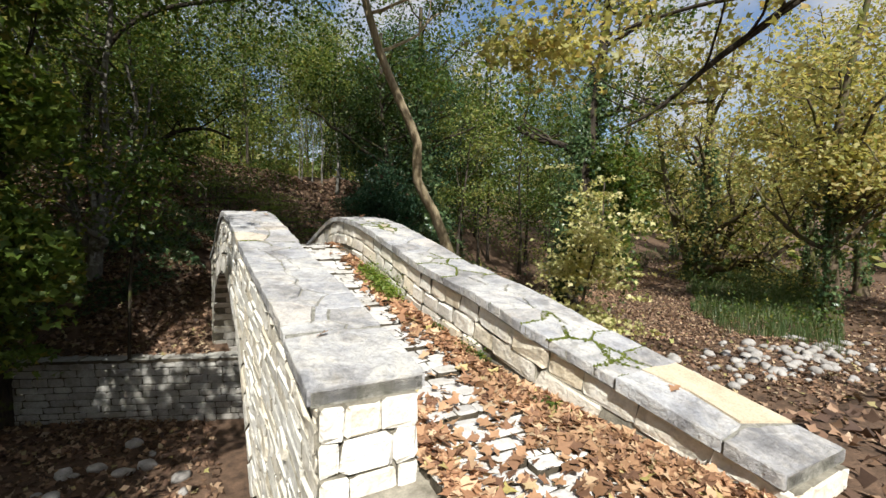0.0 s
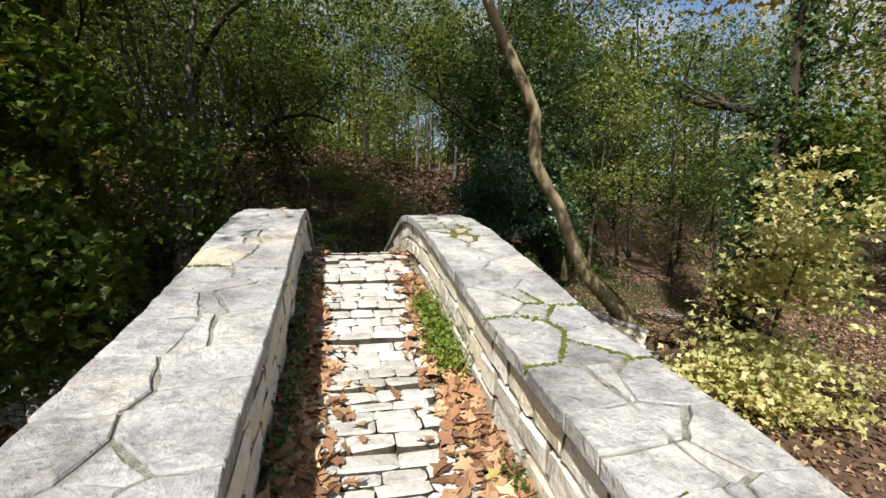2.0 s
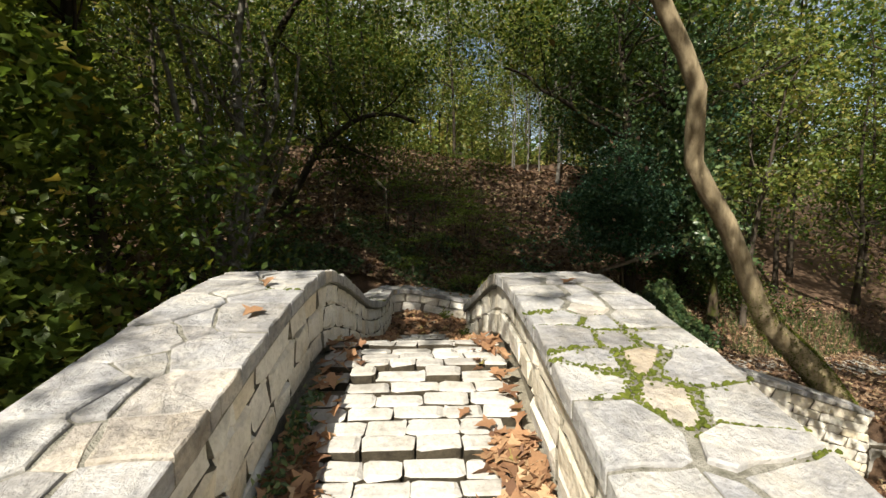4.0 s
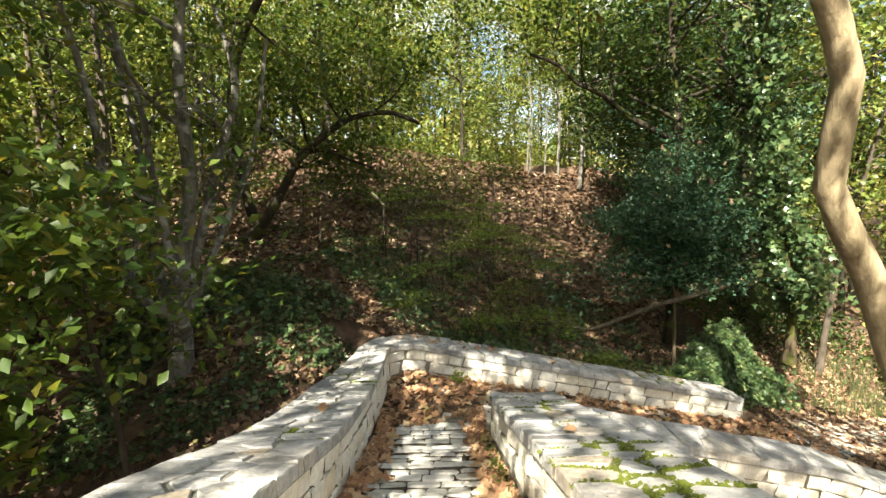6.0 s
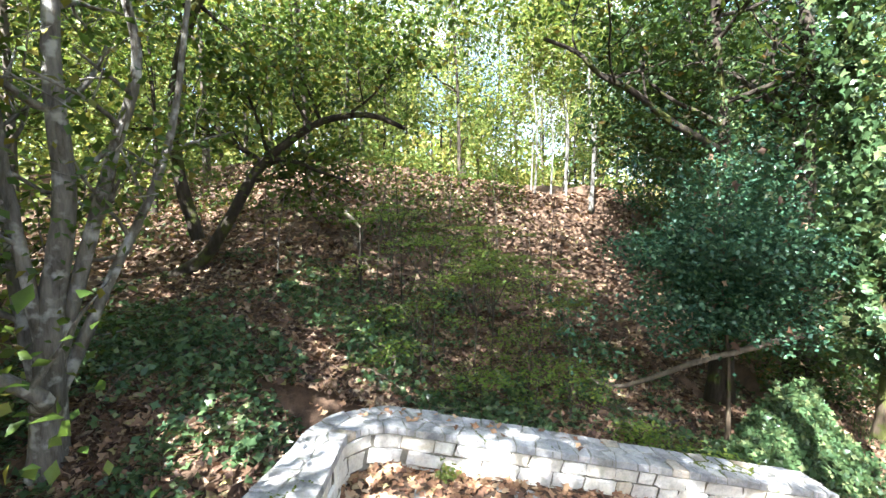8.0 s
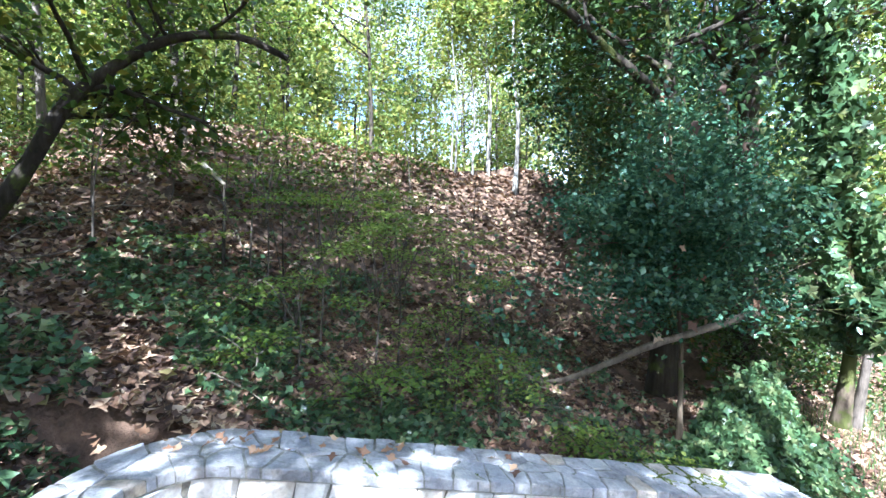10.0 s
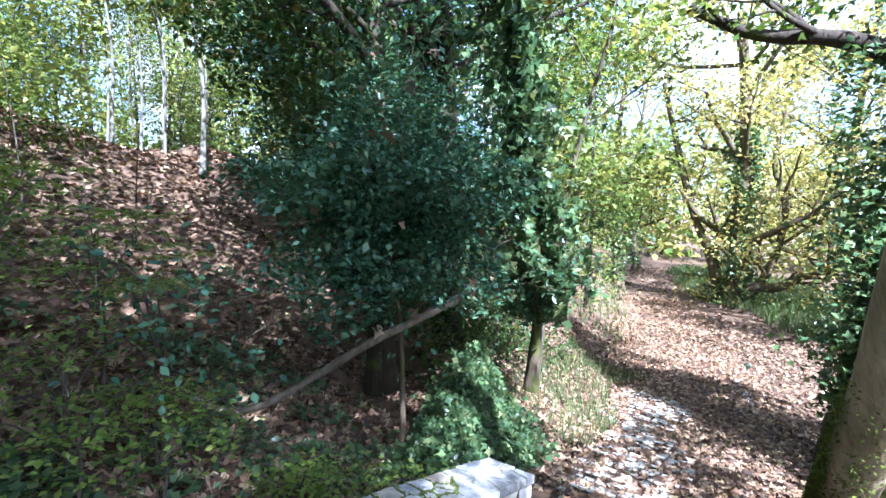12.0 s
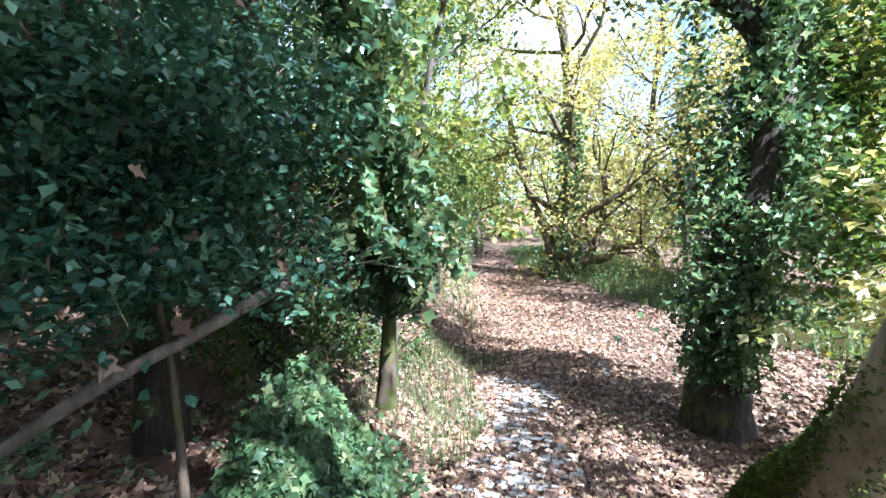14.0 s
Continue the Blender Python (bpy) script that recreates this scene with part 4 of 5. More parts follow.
def plant(name, trunk_knots, radius, bark, limbs, leaf, label, category, seed, limb_len=1.6, limb_from=0.4, depth=2, per=7, spread=0.28, size=0.1, shape="oval", taper=0.35, sides=12, lift=0.15, extra=None, flat=0.6, group="", ivy=None, spots=None, drop=0.0):
    """A tree: a trunk through its knots, limbs that branch twice, and a crown of many leaves."""
    r = np.random.default_rng(seed)
    root = new(name)
    base = np.array(trunk_knots[0], float)
    root.location = base
    pts = curve_points(np.array(trunk_knots, float) - base, 30)
    t = np.linspace(0, 1, len(pts))
    rad = radius * (1 - (1 - taper) * t) * (1 + 0.55 * np.exp(-t * len(pts) / 2.2) )
    wood = [tube(pts, rad, sides, 0.035, seed)]
    tips = []
    for _ in range(limbs):
        k = int(len(pts) * r.uniform(limb_from, 1.0)) - 1
        a = r.uniform(0, 2 * np.pi)
        grow(r, pts[k], (math.cos(a), math.sin(a), r.uniform(0.1, 0.9)), limb_len * r.uniform(0.6, 1.25), rad[k] * 0.5, depth, wood, tips, lift=lift)
    for knots, rr in extra or ():
        q = curve_points(np.array(knots, float) - base, 24)
        w = np.linspace(rr, rr * 0.4, len(q))
        arm = [tube(q, w, 9, 0.05, seed + 1)]
        for _ in range(6):
            k = int(len(q) * r.uniform(0.3, 1)) - 1
            grow(r, q[k], r.standard_normal(3) + (0, 0, 0.4), limb_len * r.uniform(0.3, 0.7), w[k] * 0.5, 1, arm, tips, lift=lift)
        mesh_part("limb", mesh_from("limb", *join(arm), bark, True), root)
    v, f = join(wood)
    mesh_part("trunk", mesh_from("trunk", v, f, bark, True), root)
    places = []
    if tips and per:
        places.append(clumps(np.array(tips) - (0, 0, drop), spread, per, r, flat))
    if spots is not None:
        places.append(np.asarray(spots, float) - base)
    if places:
        v, f = leaves(np.vstack(places), size, r, 0.5, shape, 0.5)
        mesh_part("crown", mesh_from("crown", v, f, leaf), root)
    if ivy:
        lo, hi, out_r, n, mat, sz = ivy
        k = lo + (hi - lo) * r.random(n)
        i = k * (len(pts) - 1)
        c = np.stack([np.interp(i, np.arange(len(pts)), pts[:, q]) for q in range(3)], -1)
        a = r.uniform(0, 2 * np.pi, n)
        bulge = out_r * (0.55 + 0.45 * np.sin(k * 19 + 2 * np.sin(a * 2 + seed)) * np.sin(a * 1.5 + seed + k * 9))
        d = np.interp(i, np.arange(len(pts)), rad) + np.abs(r.normal(0, 0.5, n)) * np.clip(bulge, 0.06, None)
        c += np.stack([np.cos(a) * d, np.sin(a) * d, r.normal(0, 0.06, n)], -1)
        bare = np.sin(a * 2 + seed + 3 * np.sin(k * 7)) + 0.7 * np.sin(k * 31 + a * 3) < -0.55
        c = c[~bare]
        v, f = leaves(c, sz, r, 0.9, "lobed" if sz > 0.09 else "oval", 0.0)
        mesh_part("ivy", mesh_from("ivy", v, f, mat), root, "glossy dark green ivy climbing the trunk")
    return tagged(root, label, category, group)


def gz(x, y):
    return float(ground_z(x, y))


def canopy(seed, n, centre, half):
    """Leaf places in a wide, uneven crown with gaps."""
    r = np.random.default_rng(seed)
    p = r.standard_normal((n * 3, 3)) * 0.55
    p = p[np.linalg.norm(p, axis=1) < 1.15]
    k = np.sin(p[:, 0] * 7 + seed) * np.sin(p[:, 1] * 6.3 + 2 * seed) + 0.8 * np.sin(p[:, 2] * 8 + p[:, 0] * 3)
    return (np.array(centre) + p * half)[k > -0.15][:n]


# leaning plane tree over the ramp
plant("plane_tree", [(7.45, 3.80, -0.5), (7.1, 3.78, 0.02), (6.5, 3.74, 0.66), (5.78, 3.68, 1.28), (5.36, 3.62, 1.95), (4.85, 3.54, 2.9), (4.2, 3.42, 3.78), (4.02, 3.15, 4.72), (3.38, 2.95, 5.65), (2.75, 2.85, 6.7), (2.2, 2.9, 8.4), (1.9, 3.0, 10.0)], 0.195, BARK_PLANE, 5, LEAF_GREEN,
      "slender leaning plane tree with smooth tan bark and mossy foot", "tree", 101, limb_len=2.4, limb_from=0.86, per=6, size=0.14, shape="lobed", taper=0.4,
      # high crown out of view, widened off the trunk to put the hillside in shade
      spots=canopy(301, 7500, (0.3, 4.9, 9.8), (4.2, 3.6, 1.7)))
r_m = np.random.default_rng(5)
knee = curve_points([(7.45, 3.80, -0.5), (7.1, 3.78, 0.02), (6.5, 3.74, 0.66), (5.78, 3.68, 1.28), (5.36, 3.62, 1.95)], 80)
k = r_m.integers(0, len(knee), 30000)
n_ = r_m.standard_normal((len(k), 3)) + (0.1, 0.9, 0.75)
n_ /= np.linalg.norm(n_, axis=1)[:, None]
along = np.gradient(knee, axis=0)[k]
along /= np.linalg.norm(along, axis=1)[:, None]
n_ -= (n_ * along).sum(1)[:, None] * along
n_ /= np.linalg.norm(n_, axis=1)[:, None]
hold = r_m.random(len(k)) < 1.7 - 1.75 * k / len(knee) + 0.4 * rumple(knee[k][:, 0] * 5, n_[:, 2] * 4 + n_[:, 1] * 3, 1.0)
c = (knee[k] + n_ * np.interp(k, [0, 20, 80], [0.285, 0.215, 0.183])[:, None] + r_m.standard_normal((len(k), 3)) * 0.008)[hold]
v, f = leaves(c, 0.03, r_m, 0.0, "oval", 0.2)
tagged(new("moss", mesh_from("moss", v, f, MOSS)), "green moss on the upper side of the leaning trunk", "moss", kind="stuff")

# ivy-clad tree on the bank beside the path
plant("ivy_tree", [(7.3, 6.95, 0.55), (7.15, 6.8, 1.6), (6.9, 6.7, 2.45), (6.6, 6.7, 3.75), (6.35, 6.75, 5.0), (6.25, 6.85, 7.0), (6.4, 7.0, 10.0)], 0.075, BARK_MOSSY, 6, LEAF_GREEN,
      "tall tree with its trunk wrapped in glossy ivy", "tree", 102, limb_len=2.0, limb_from=0.75, per=6, size=0.12, shape="lobed", ivy=(0.17, 0.95, 0.85, 11000, IVY, 0.125), sides=12)
# hanging lit sprays of the same tree over the path
plant("beech_sapling", [(8.6, 7.6, gz(8.6, 7.6)), (8.5, 7.3, 2.2), (8.4, 6.8, 4.2), (8.2, 6.3, 5.6)], 0.06, BARK, 7, LEAF_LIGHT,
      "young tree with light green leaves leaning over the path", "tree", 103, limb_len=1.5, limb_from=0.45, per=9, size=0.11, shape="lobed")
# dark trunks behind the evergreen
plant("oak_tree", [(7.9, 8.9, gz(7.9, 8.9)), (7.78, 8.85, 3.0), (7.65, 8.8, 5.2), (7.5, 8.8, 8.0), (7.6, 9, 11)], 0.21, BARK_DARK, 9, LEAF_DARK,
      "dark rough-barked tree trunk rising behind the evergreen", "tree", 104, limb_len=2.8, limb_from=0.5, per=6, size=0.13, ivy=(0.5, 0.9, 0.4, 1200, IVY, 0.08))
plant("oak_tree", [(6.15, 8.7, gz(6.15, 8.7)), (6.1, 8.65, 3.2), (5.95, 8.6, 4.9), (5.75, 8.6, 6.5), (5.7, 8.7, 9.5)], 0.16, BARK_DARK, 8, LEAF_DARK,
      "dark trunk with ivy and a bare arching limb", "tree", 105, limb_len=2.4, limb_from=0.6, per=6, size=0.13,
      extra=[([(6.0, 8.6, 4.7), (5.0, 8.1, 4.95), (4.5, 8.05, 5.2), (4.0, 8.0, 5.53), (3.5, 8.0, 5.75), (3.15, 8.0, 6.05), (2.6, 7.9, 6.2)], 0.07)], ivy=(0.15, 0.8, 0.3, 2200, IVY, 0.08), spots=canopy(334, 5000, (5.8, 11.0, 6.6), (1.3, 1.2, 2.4)))

# ivy-clad tree on the stream side of the path
plant("ivy_tree", [(10.45, 3.45, -0.8), (10.42, 3.42, 0.2), (10.4, 3.25, 1.4), (10.4, 3.02, 2.7), (10.4, 2.85, 4.2), (10.45, 2.75, 5.6), (10.6, 2.6, 7.5), (10.8, 2.5, 10.5)], 0.38, BARK_DARK, 6, LEAF_GREEN,
      "stout dark tree with hanging curtains of ivy beside the path", "tree", 106, limb_len=2.4, limb_from=0.75, per=6, size=0.14, shape="lobed", spots=canopy(343, 4200, (10.9, 1.9, 3.4), (1.0, 0.9, 3.2)),
      extra=[([(10.4, 2.85, 4.3), (10.35, 3.3, 5.0), (10.3, 3.95, 5.4), (10.2, 4.9, 5.65), (10.0, 5.8, 6.2)], 0.17)], ivy=(0.14, 0.9, 0.9, 13000, IVY, 0.12), sides=16)
weeds("ivy_curtain", [(10.2, 3.75, 4.9 - 0.34 * k) for k in range(13)] + [(10.1, 3.3 + 0.2 * (k % 3), 0.9 - 0.15 * k) for k in range(7)], 85, (0.16, 0.16, 0.2), 0.11, IVY, "hanging curtain of ivy below a limb", 107)

# gnarled old plane tree by the path, further on
plant("plane_tree", [(26.8, 7.3, -1.2), (26.8, 7.28, -0.5), (26.8, 7.14, 1.6), (26.8, 6.93, 4.9), (26.9, 7.1, 8.4), (27.0, 7.45, 12.3)], 0.52, BARK_MOSSY, 13, LEAF_YELLOW,
      "gnarled old plane tree with low crooked limbs and yellow leaves", "tree", 108, limb_len=4.2, limb_from=0.4, per=9, size=0.22, spread=0.65, shape="oval",
      extra=[([(26.75, 7.45, -0.6), (26.7, 7.8, 0.1), (26.6, 8.3, 1.7), (26.5, 8.9, 3.2), (26.5, 9.8, 6.6), (26.7, 10.5, 9.6)], 0.30), ([(26.7, 7.0, -0.5), (26.6, 6.4, -0.05), (26.5, 5.5, 0.05), (26.5, 4.7, 0.6), (26.6, 3.5, 0.75), (26.8, 2.6, 1.6)], 0.27),
             ([(26.7, 6.9, -0.6), (26.6, 6.3, -0.1), (26.6, 5.7, 1.35), (26.6, 5.4, 3.5), (26.8, 5.9, 5.4), (27.0, 5.6, 7.6)], 0.22)], ivy=(0.1, 0.75, 1.0, 5000, IVY, 0.2))

# evergreen with small dark leaves on the bank
r_h = np.random.default_rng(61)
ball = r_h.standard_normal((30000, 3))
ball /= np.linalg.norm(ball, axis=1)[:, None]
ball *= (r_h.random(30000) ** 0.42)[:, None]
shape_n = 0.80 + 0.26 * np.sin(ball[:, 0] * 5 + 1) * np.sin(ball[:, 1] * 5.5) + 0.18 * np.sin(ball[:, 2] * 9) + 0.10 * np.sin(ball[:, 0] * 13) * np.sin(ball[:, 2] * 12)
holly_spots = np.array((5.4, 7.6, 2.95)) + ball * shape_n[:, None] * (1.85, 1.25, 1.5)
plant("evergreen_shrub", [(5.42, 7.55, gz(5.42, 7.55)), (5.38, 7.55, 1.5), (5.25, 7.55, 2.4), (5.2, 7.6, 3.4), (5.1, 7.6, 4.5)], 0.032, BARK_MOSSY, 16, HOLLY,
      "dark glossy evergreen shrub-tree with small leaves", "shrub", 109, limb_len=1.5, limb_from=0.3, per=4, size=0.075, spread=0.2, spots=holly_spots)
dead = np.array((5.3, 7.2, 2.9)) + r_h.standard_normal((70, 3)) * (0.75, 0.3, 0.65)
v, f = leaves(dead, 0.13, r_h, 0.8, "maple", 0.0)
tagged(new("leaf_litter", mesh_from("leaf_litter", v, f, LITTER)), "dry brown leaves caught in the evergreen's twigs", "leaf litter", kind="stuff")
# ivy mound below it
r_i = np.random.default_rng(62)
n = 9000
mx, my = r_i.normal(6.05, 0.55, n), 6.98 + np.clip(r_i.normal(0, 0.24, n), -0.55, 0.6)
top = 1.25 * np.exp(-((mx - 6.05) / 0.72) ** 2) * np.exp(-((my - 7.05) / 0.42) ** 2)
mz = ground_z(mx, my) + top * (1 - 0.6 * r_i.random(n) ** 2.2) + r_i.normal(0, 0.07, n) + 0.12 * rumple(mx, my, 9.0)
v, f = leaves(np.stack([mx, my, mz], -1), 0.10, r_i, 0.8, "lobed", 0.1)
tagged(new("ivy_mound", mesh_from("ivy_mound", v, f, IVY)), "mound of dark green ivy on the bank", "ivy", kind="stuff")

# dark evergreen trees deeper in the wood
for k, (x, y, w) in enumerate(((7.6, 11.6, 1.3), (9.3, 10.6, 1.4), (10.6, 12.6, 1.6), (8.4, 13.8, 1.5))):
    g = gz(x, y)
    plant("evergreen_tree", [(x, y, g - 0.1), (x + 0.1, y, g + 2.5), (x - 0.1, y + 0.1, g + 5), (x, y, g + 8.5)], 0.10, BARK_DARK, 14, HOLLY if k % 2 else LEAF_DARK,
          "dark evergreen tree with hanging foliage in the wood", "tree", 430 + k, limb_len=1.7, limb_from=0.15, per=4, size=0.12, spread=0.3, spots=np.vstack([canopy(440 + k, 5500, (x, y, g + 5.0), (w, w, 3.4)), canopy(450 + k, 2600, (x, y, g + 1.6), (w, w, 1.2))]), group="dark evergreens in the wood")

# fallen branch on the slope
pts = curve_points([(3.55, 8.95, 1.12), (3.62, 8.8, 1.08), (3.72, 8.5, 0.97), (3.98, 8.15, 0.98), (4.42, 7.8, 1.26), (4.82, 7.5, 1.55), (5.35, 7.25, 1.78), (6.02, 6.98, 2.05)], 48)
branch = new("fallen_branch", mesh_from("fallen_branch", *tube(pts, np.interp(np.linspace(0, 1, len(pts)), [0, 0.3, 1], [0.016, 0.030, 0.048]), 9, 0.08, 3), DEADWOOD, True))
tagged(branch, "bare grey fallen branch leaning across the leafy slope", "branch")
# broken stub and pole on the upper slope
stub = new("broken_sapling")
stub.location = (-0.15, 9.6, gz(-0.15, 9.6))
stem = curve_points([(0, 0, -0.03), (0.03, 0, 0.7), (0.04, 0, 3.52 - stub.location.z)], 10)
mesh_part("stem", mesh_from("stem", *tube(stem, np.linspace(0.024, 0.017, len(stem)), 6, 0.05, 4), BARK_DARK, True), stub)
top = curve_points([(0.04, 0, 3.50 - stub.location.z), (-0.06, 0, 3.60 - stub.location.z), (-0.22, -0.02, 3.77 - stub.location.z)], 8)
mesh_part("broken_top", mesh_from("broken_top", *tube(top, np.linspace(0.022, 0.036, len(top)), 7, 0.10, 5), SPLIT_WOOD, True), stub, "pale split wood of the broken top")
tagged(stub, "broken sapling with a pale snapped top standing on the slope", "sapling")

# many-stemmed hornbeam beside the bridge
plant("hornbeam_tree", [(-3.0, 6.15, gz(-3.0, 6.15) - 0.1), (-2.85, 6.1, 2.76), (-2.66, 6.1, 3.86), (-2.70, 6.1, 4.9), (-2.68, 6.15, 5.9), (-2.5, 6.3, 7.6), (-2.6, 6.2, 10)], 0.125, BARK_LICHEN, 9, LEAF_GREEN,
      # spots: dense overhead crown, added to keep sun and sky off the left slope
      "many-stemmed hornbeam with grey lichen-flecked bark", "tree", 110, limb_len=1.6, limb_from=0.5, per=3, size=0.11, spots=canopy(302, 15000, (-3.2, 5.6, 10.0), (3.2, 3.2, 1.8)),
      extra=[([(-2.9, 6.15, 2.2), (-2.7, 6.2, 2.92), (-2.33, 6.25, 4.22), (-2.05, 6.3, 5.26), (-2.26, 6.3, 6.3)], 0.088),
             ([(-3.05, 6.25, 1.7), (-3.35, 6.4, 3.0), (-3.5, 6.5, 4.6), (-3.9, 6.6, 6.8)], 0.088), ([(-2.92, 6.2, 1.9), (-2.5, 6.4, 3.0), (-1.95, 6.6, 4.4), (-1.7, 6.7, 6.0)], 0.068), ([(-2.92, 6.1, 2.4), (-2.94, 6.0, 2.96), (-3.08, 6.0, 4.0), (-3.16, 6.0, 4.87), (-3.4, 5.9, 6.0)], 0.075),
             ([(-2.95, 6.0, 1.9), (-2.75, 5.75, 2.1), (-3.2, 5.65, 2.5), (-3.42, 5.6, 3.4), (-3.54, 5.6, 4.93), (-3.8, 5.6, 6.2)], 0.085)], sides=10)
# dark tree with an arching mossy limb
plant("oak_tree", [(-3.35, 9.85, gz(-3.35, 9.85) - 0.1), (-2.8, 9.8, 3.0), (-2.37, 9.8, 3.64), (-1.89, 9.8, 4.48), (-1.39, 9.8, 4.94), (-0.75, 9.8, 5.35), (0.06, 9.8, 5.47), (0.7, 9.8, 5.25)], 0.12, BARK_DARK, 9, LEAF_GREEN,
      "dark tree with an arching mossy limb over the slope", "tree", 111, limb_len=1.5, limb_from=0.4, per=7, size=0.13, spots=canopy(303, 10500, (1.0, 10.4, 9.0), (6.8, 3.4, 2.4)),
      extra=[([(-1.95, 9.85, 4.6), (-1.4, 9.8, 4.68), (-0.77, 9.8, 4.46), (-0.3, 9.7, 4.3)], 0.05), ([(-2.9, 9.8, 3.3), (-3.2, 9.8, 4.8), (-3.0, 9.9, 6.8), (-1.8, 9.8, 8.6), (0.4, 9.6, 9.6), (2.6, 9.4, 10.2)], 0.12)])

# leafy trees that hang over the stream, left of the bridge
def hanging(seed, n, lo, hi, holes):
    r = np.random.default_rng(seed)
    p = r.uniform(lo, hi, (n * 3, 3))
    k = np.sin(p[:, 0] * 2.1 + seed) * np.sin(p[:, 1] * 1.9 + 2 * seed) + 0.8 * np.sin(p[:, 2] * 2.6 + p[:, 0]) + 0.5 * np.sin(p[:, 0] * 5.1) * np.sin(p[:, 2] * 6.3 + p[:, 1] * 4.1)
    return p[k > holes][:n]


# the first also carries an added leaf sheet, overhead and unseen, that shades the slope
for k, (x, y, zt, lo, hi, cnt, mat) in enumerate((
        (-4.4, 4.6, 8.5, (-6.2, 1.8, 0.2), (-3.0, 3.7, 8.2), 13500, LEAF_HORNBEAM),
        (-6.8, 5.2, 9.0, (-9.0, 2.2, -0.1), (-4.6, 6.0, 9.0), 9000, LEAF_HORNBEAM),
        (-6.0, 7.6, 10.0, (-8.4, 6.0, 5.5), (-4.2, 9.0, 10.5), 2500, LEAF_LIGHT),
        (-9.5, 3.0, 9.5, (-12.5, 0.0, 0.0), (-7.8, 5.0, 9.5), 8000, LEAF_DARK))):
    plant("hornbeam_tree", [(x, y, gz(x, y) - 0.1), (x + 0.15, y - 0.1, 2.5), (x + 0.1, y - 0.3, 5.0), (x + 0.3, y - 0.4, zt)], 0.12, BARK_DARK, 16, mat,
          "leafy hornbeam with branches hanging low over the stream", "tree", 120 + k, limb_len=2.0, limb_from=0.2 if k else 0.5, per=5, size=0.165, spots=hanging(130 + k, cnt, lo, hi, 0.05) if k else np.vstack([hanging(130, cnt, lo, hi, -0.2), canopy(333, 14500, (-1.7, 0.0, 10.8), (3.8, 3.2, 1.2))]), group="trees over the stream",
          shape="lobed" if k == 0 else "oval")

# unseen trees added on the near bank, beside the start, to shade what lies beyond
for k, (x, y) in enumerate(((-7.2, -4.2), (-10.5, -7.0), (-11.0, -12.0), (-11.5, -1.5))):
    plant("hornbeam_tree", [(x, y, gz(x, y) - 0.1), (x + 0.1, y, 3.5), (x, y + 0.2, 7), (x + 0.2, y, 12)], 0.16, BARK_DARK, 12, LEAF_DARK,
          # k 0: separate leaf sheets shade the stream wall and far deck; a limb reaches out
          "unseen leafy tree added on the near bank to cast shade", "tree", 310 + k, limb_len=2.2, limb_from=0.3, per=5, size=0.19, spots=canopy(320 + k, 5000, (x, y, 7.5), (3.6, 3.6, 5.0)) if k else np.vstack([canopy(342, 11000, (-9.5, -6.8, 9.0), (4.8, 1.8, 1.0)), canopy(331, 6500, (-2.3, -4.7, 11.2), (4.2, 3.0, 1.2))]), group="trees of the near bank",
          extra=[([(x, y, 6.5), (-5.0, -3.0, 9.0), (-2.5, -1.8, 10.6), (0.5, -1.0, 11.2), (3.0, -0.6, 11.4)], 0.09)] if k == 0 else None)
# maple sapling with pale yellow-green leaves beside the stream
def fans(centre, spread, n, seed):
    """Flat tiers of leaves, as a maple carries them."""
    r = np.random.default_rng(seed)
    tiers = np.array(centre) + r.standard_normal((n, 3)) * spread
    c = np.repeat(tiers, 26, axis=0)
    return c + r.standard_normal(c.shape) * (0.22, 0.22, 0.035)


plant("maple_sapling", [(8.9, 1.6, gz(8.9, 1.6)), (8.8, 1.4, 0.6), (8.75, 1.1, 1.6), (8.8, 0.9, 2.6), (8.7, 0.8, 3.9)], 0.045, BARK, 9, LEAF_CREAM,
      "slim maple sapling with tiers of pale yellow leaves", "tree", 140, limb_len=1.0, limb_from=0.3, per=3, size=0.15, shape="lobed", spots=np.vstack([fans((8.9, 1.4, 1.35), (0.65, 0.65, 0.32), 44, 1), fans((8.6, 0.8, 3.7), (0.35, 0.4, 0.5), 6, 2)]))
plant("maple_shrub", [(7.7, 0.95, gz(7.7, 0.95)), (7.65, 0.9, -0.8), (7.6, 0.85, -0.1)], 0.03, BARK, 8, LEAF_CREAM,
      "low bush with pale yellow-green leaves beside the stream", "shrub", 141, limb_len=1.0, limb_from=0.2, per=3, size=0.145, shape="lobed", spots=fans((7.7, 0.85, -0.3), (0.6, 0.6, 0.36), 105, 3))

# green sapling close to the bridge's far foot
plant("maple_sapling", [(-2.4, 3.75, gz(-2.4, 3.75)), (-2.3, 3.4, 1.6), (-2.15, 2.9, 2.7), (-1.95, 2.6, 3.6)], 0.035, BARK_DARK, 8, LEAF_GREEN,
      "green maple sapling leaning beside the stone parapet", "tree", 142, limb_len=0.6, limb_from=0.5, per=2, size=0.105, shape="oval", spots=np.vstack([fans((-2.1, 2.5, 3.6), (0.28, 0.26, 0.26), 22, 4), fans((-2.6, 2.4, 3.5), (0.3, 0.3, 0.35), 14, 5)]))

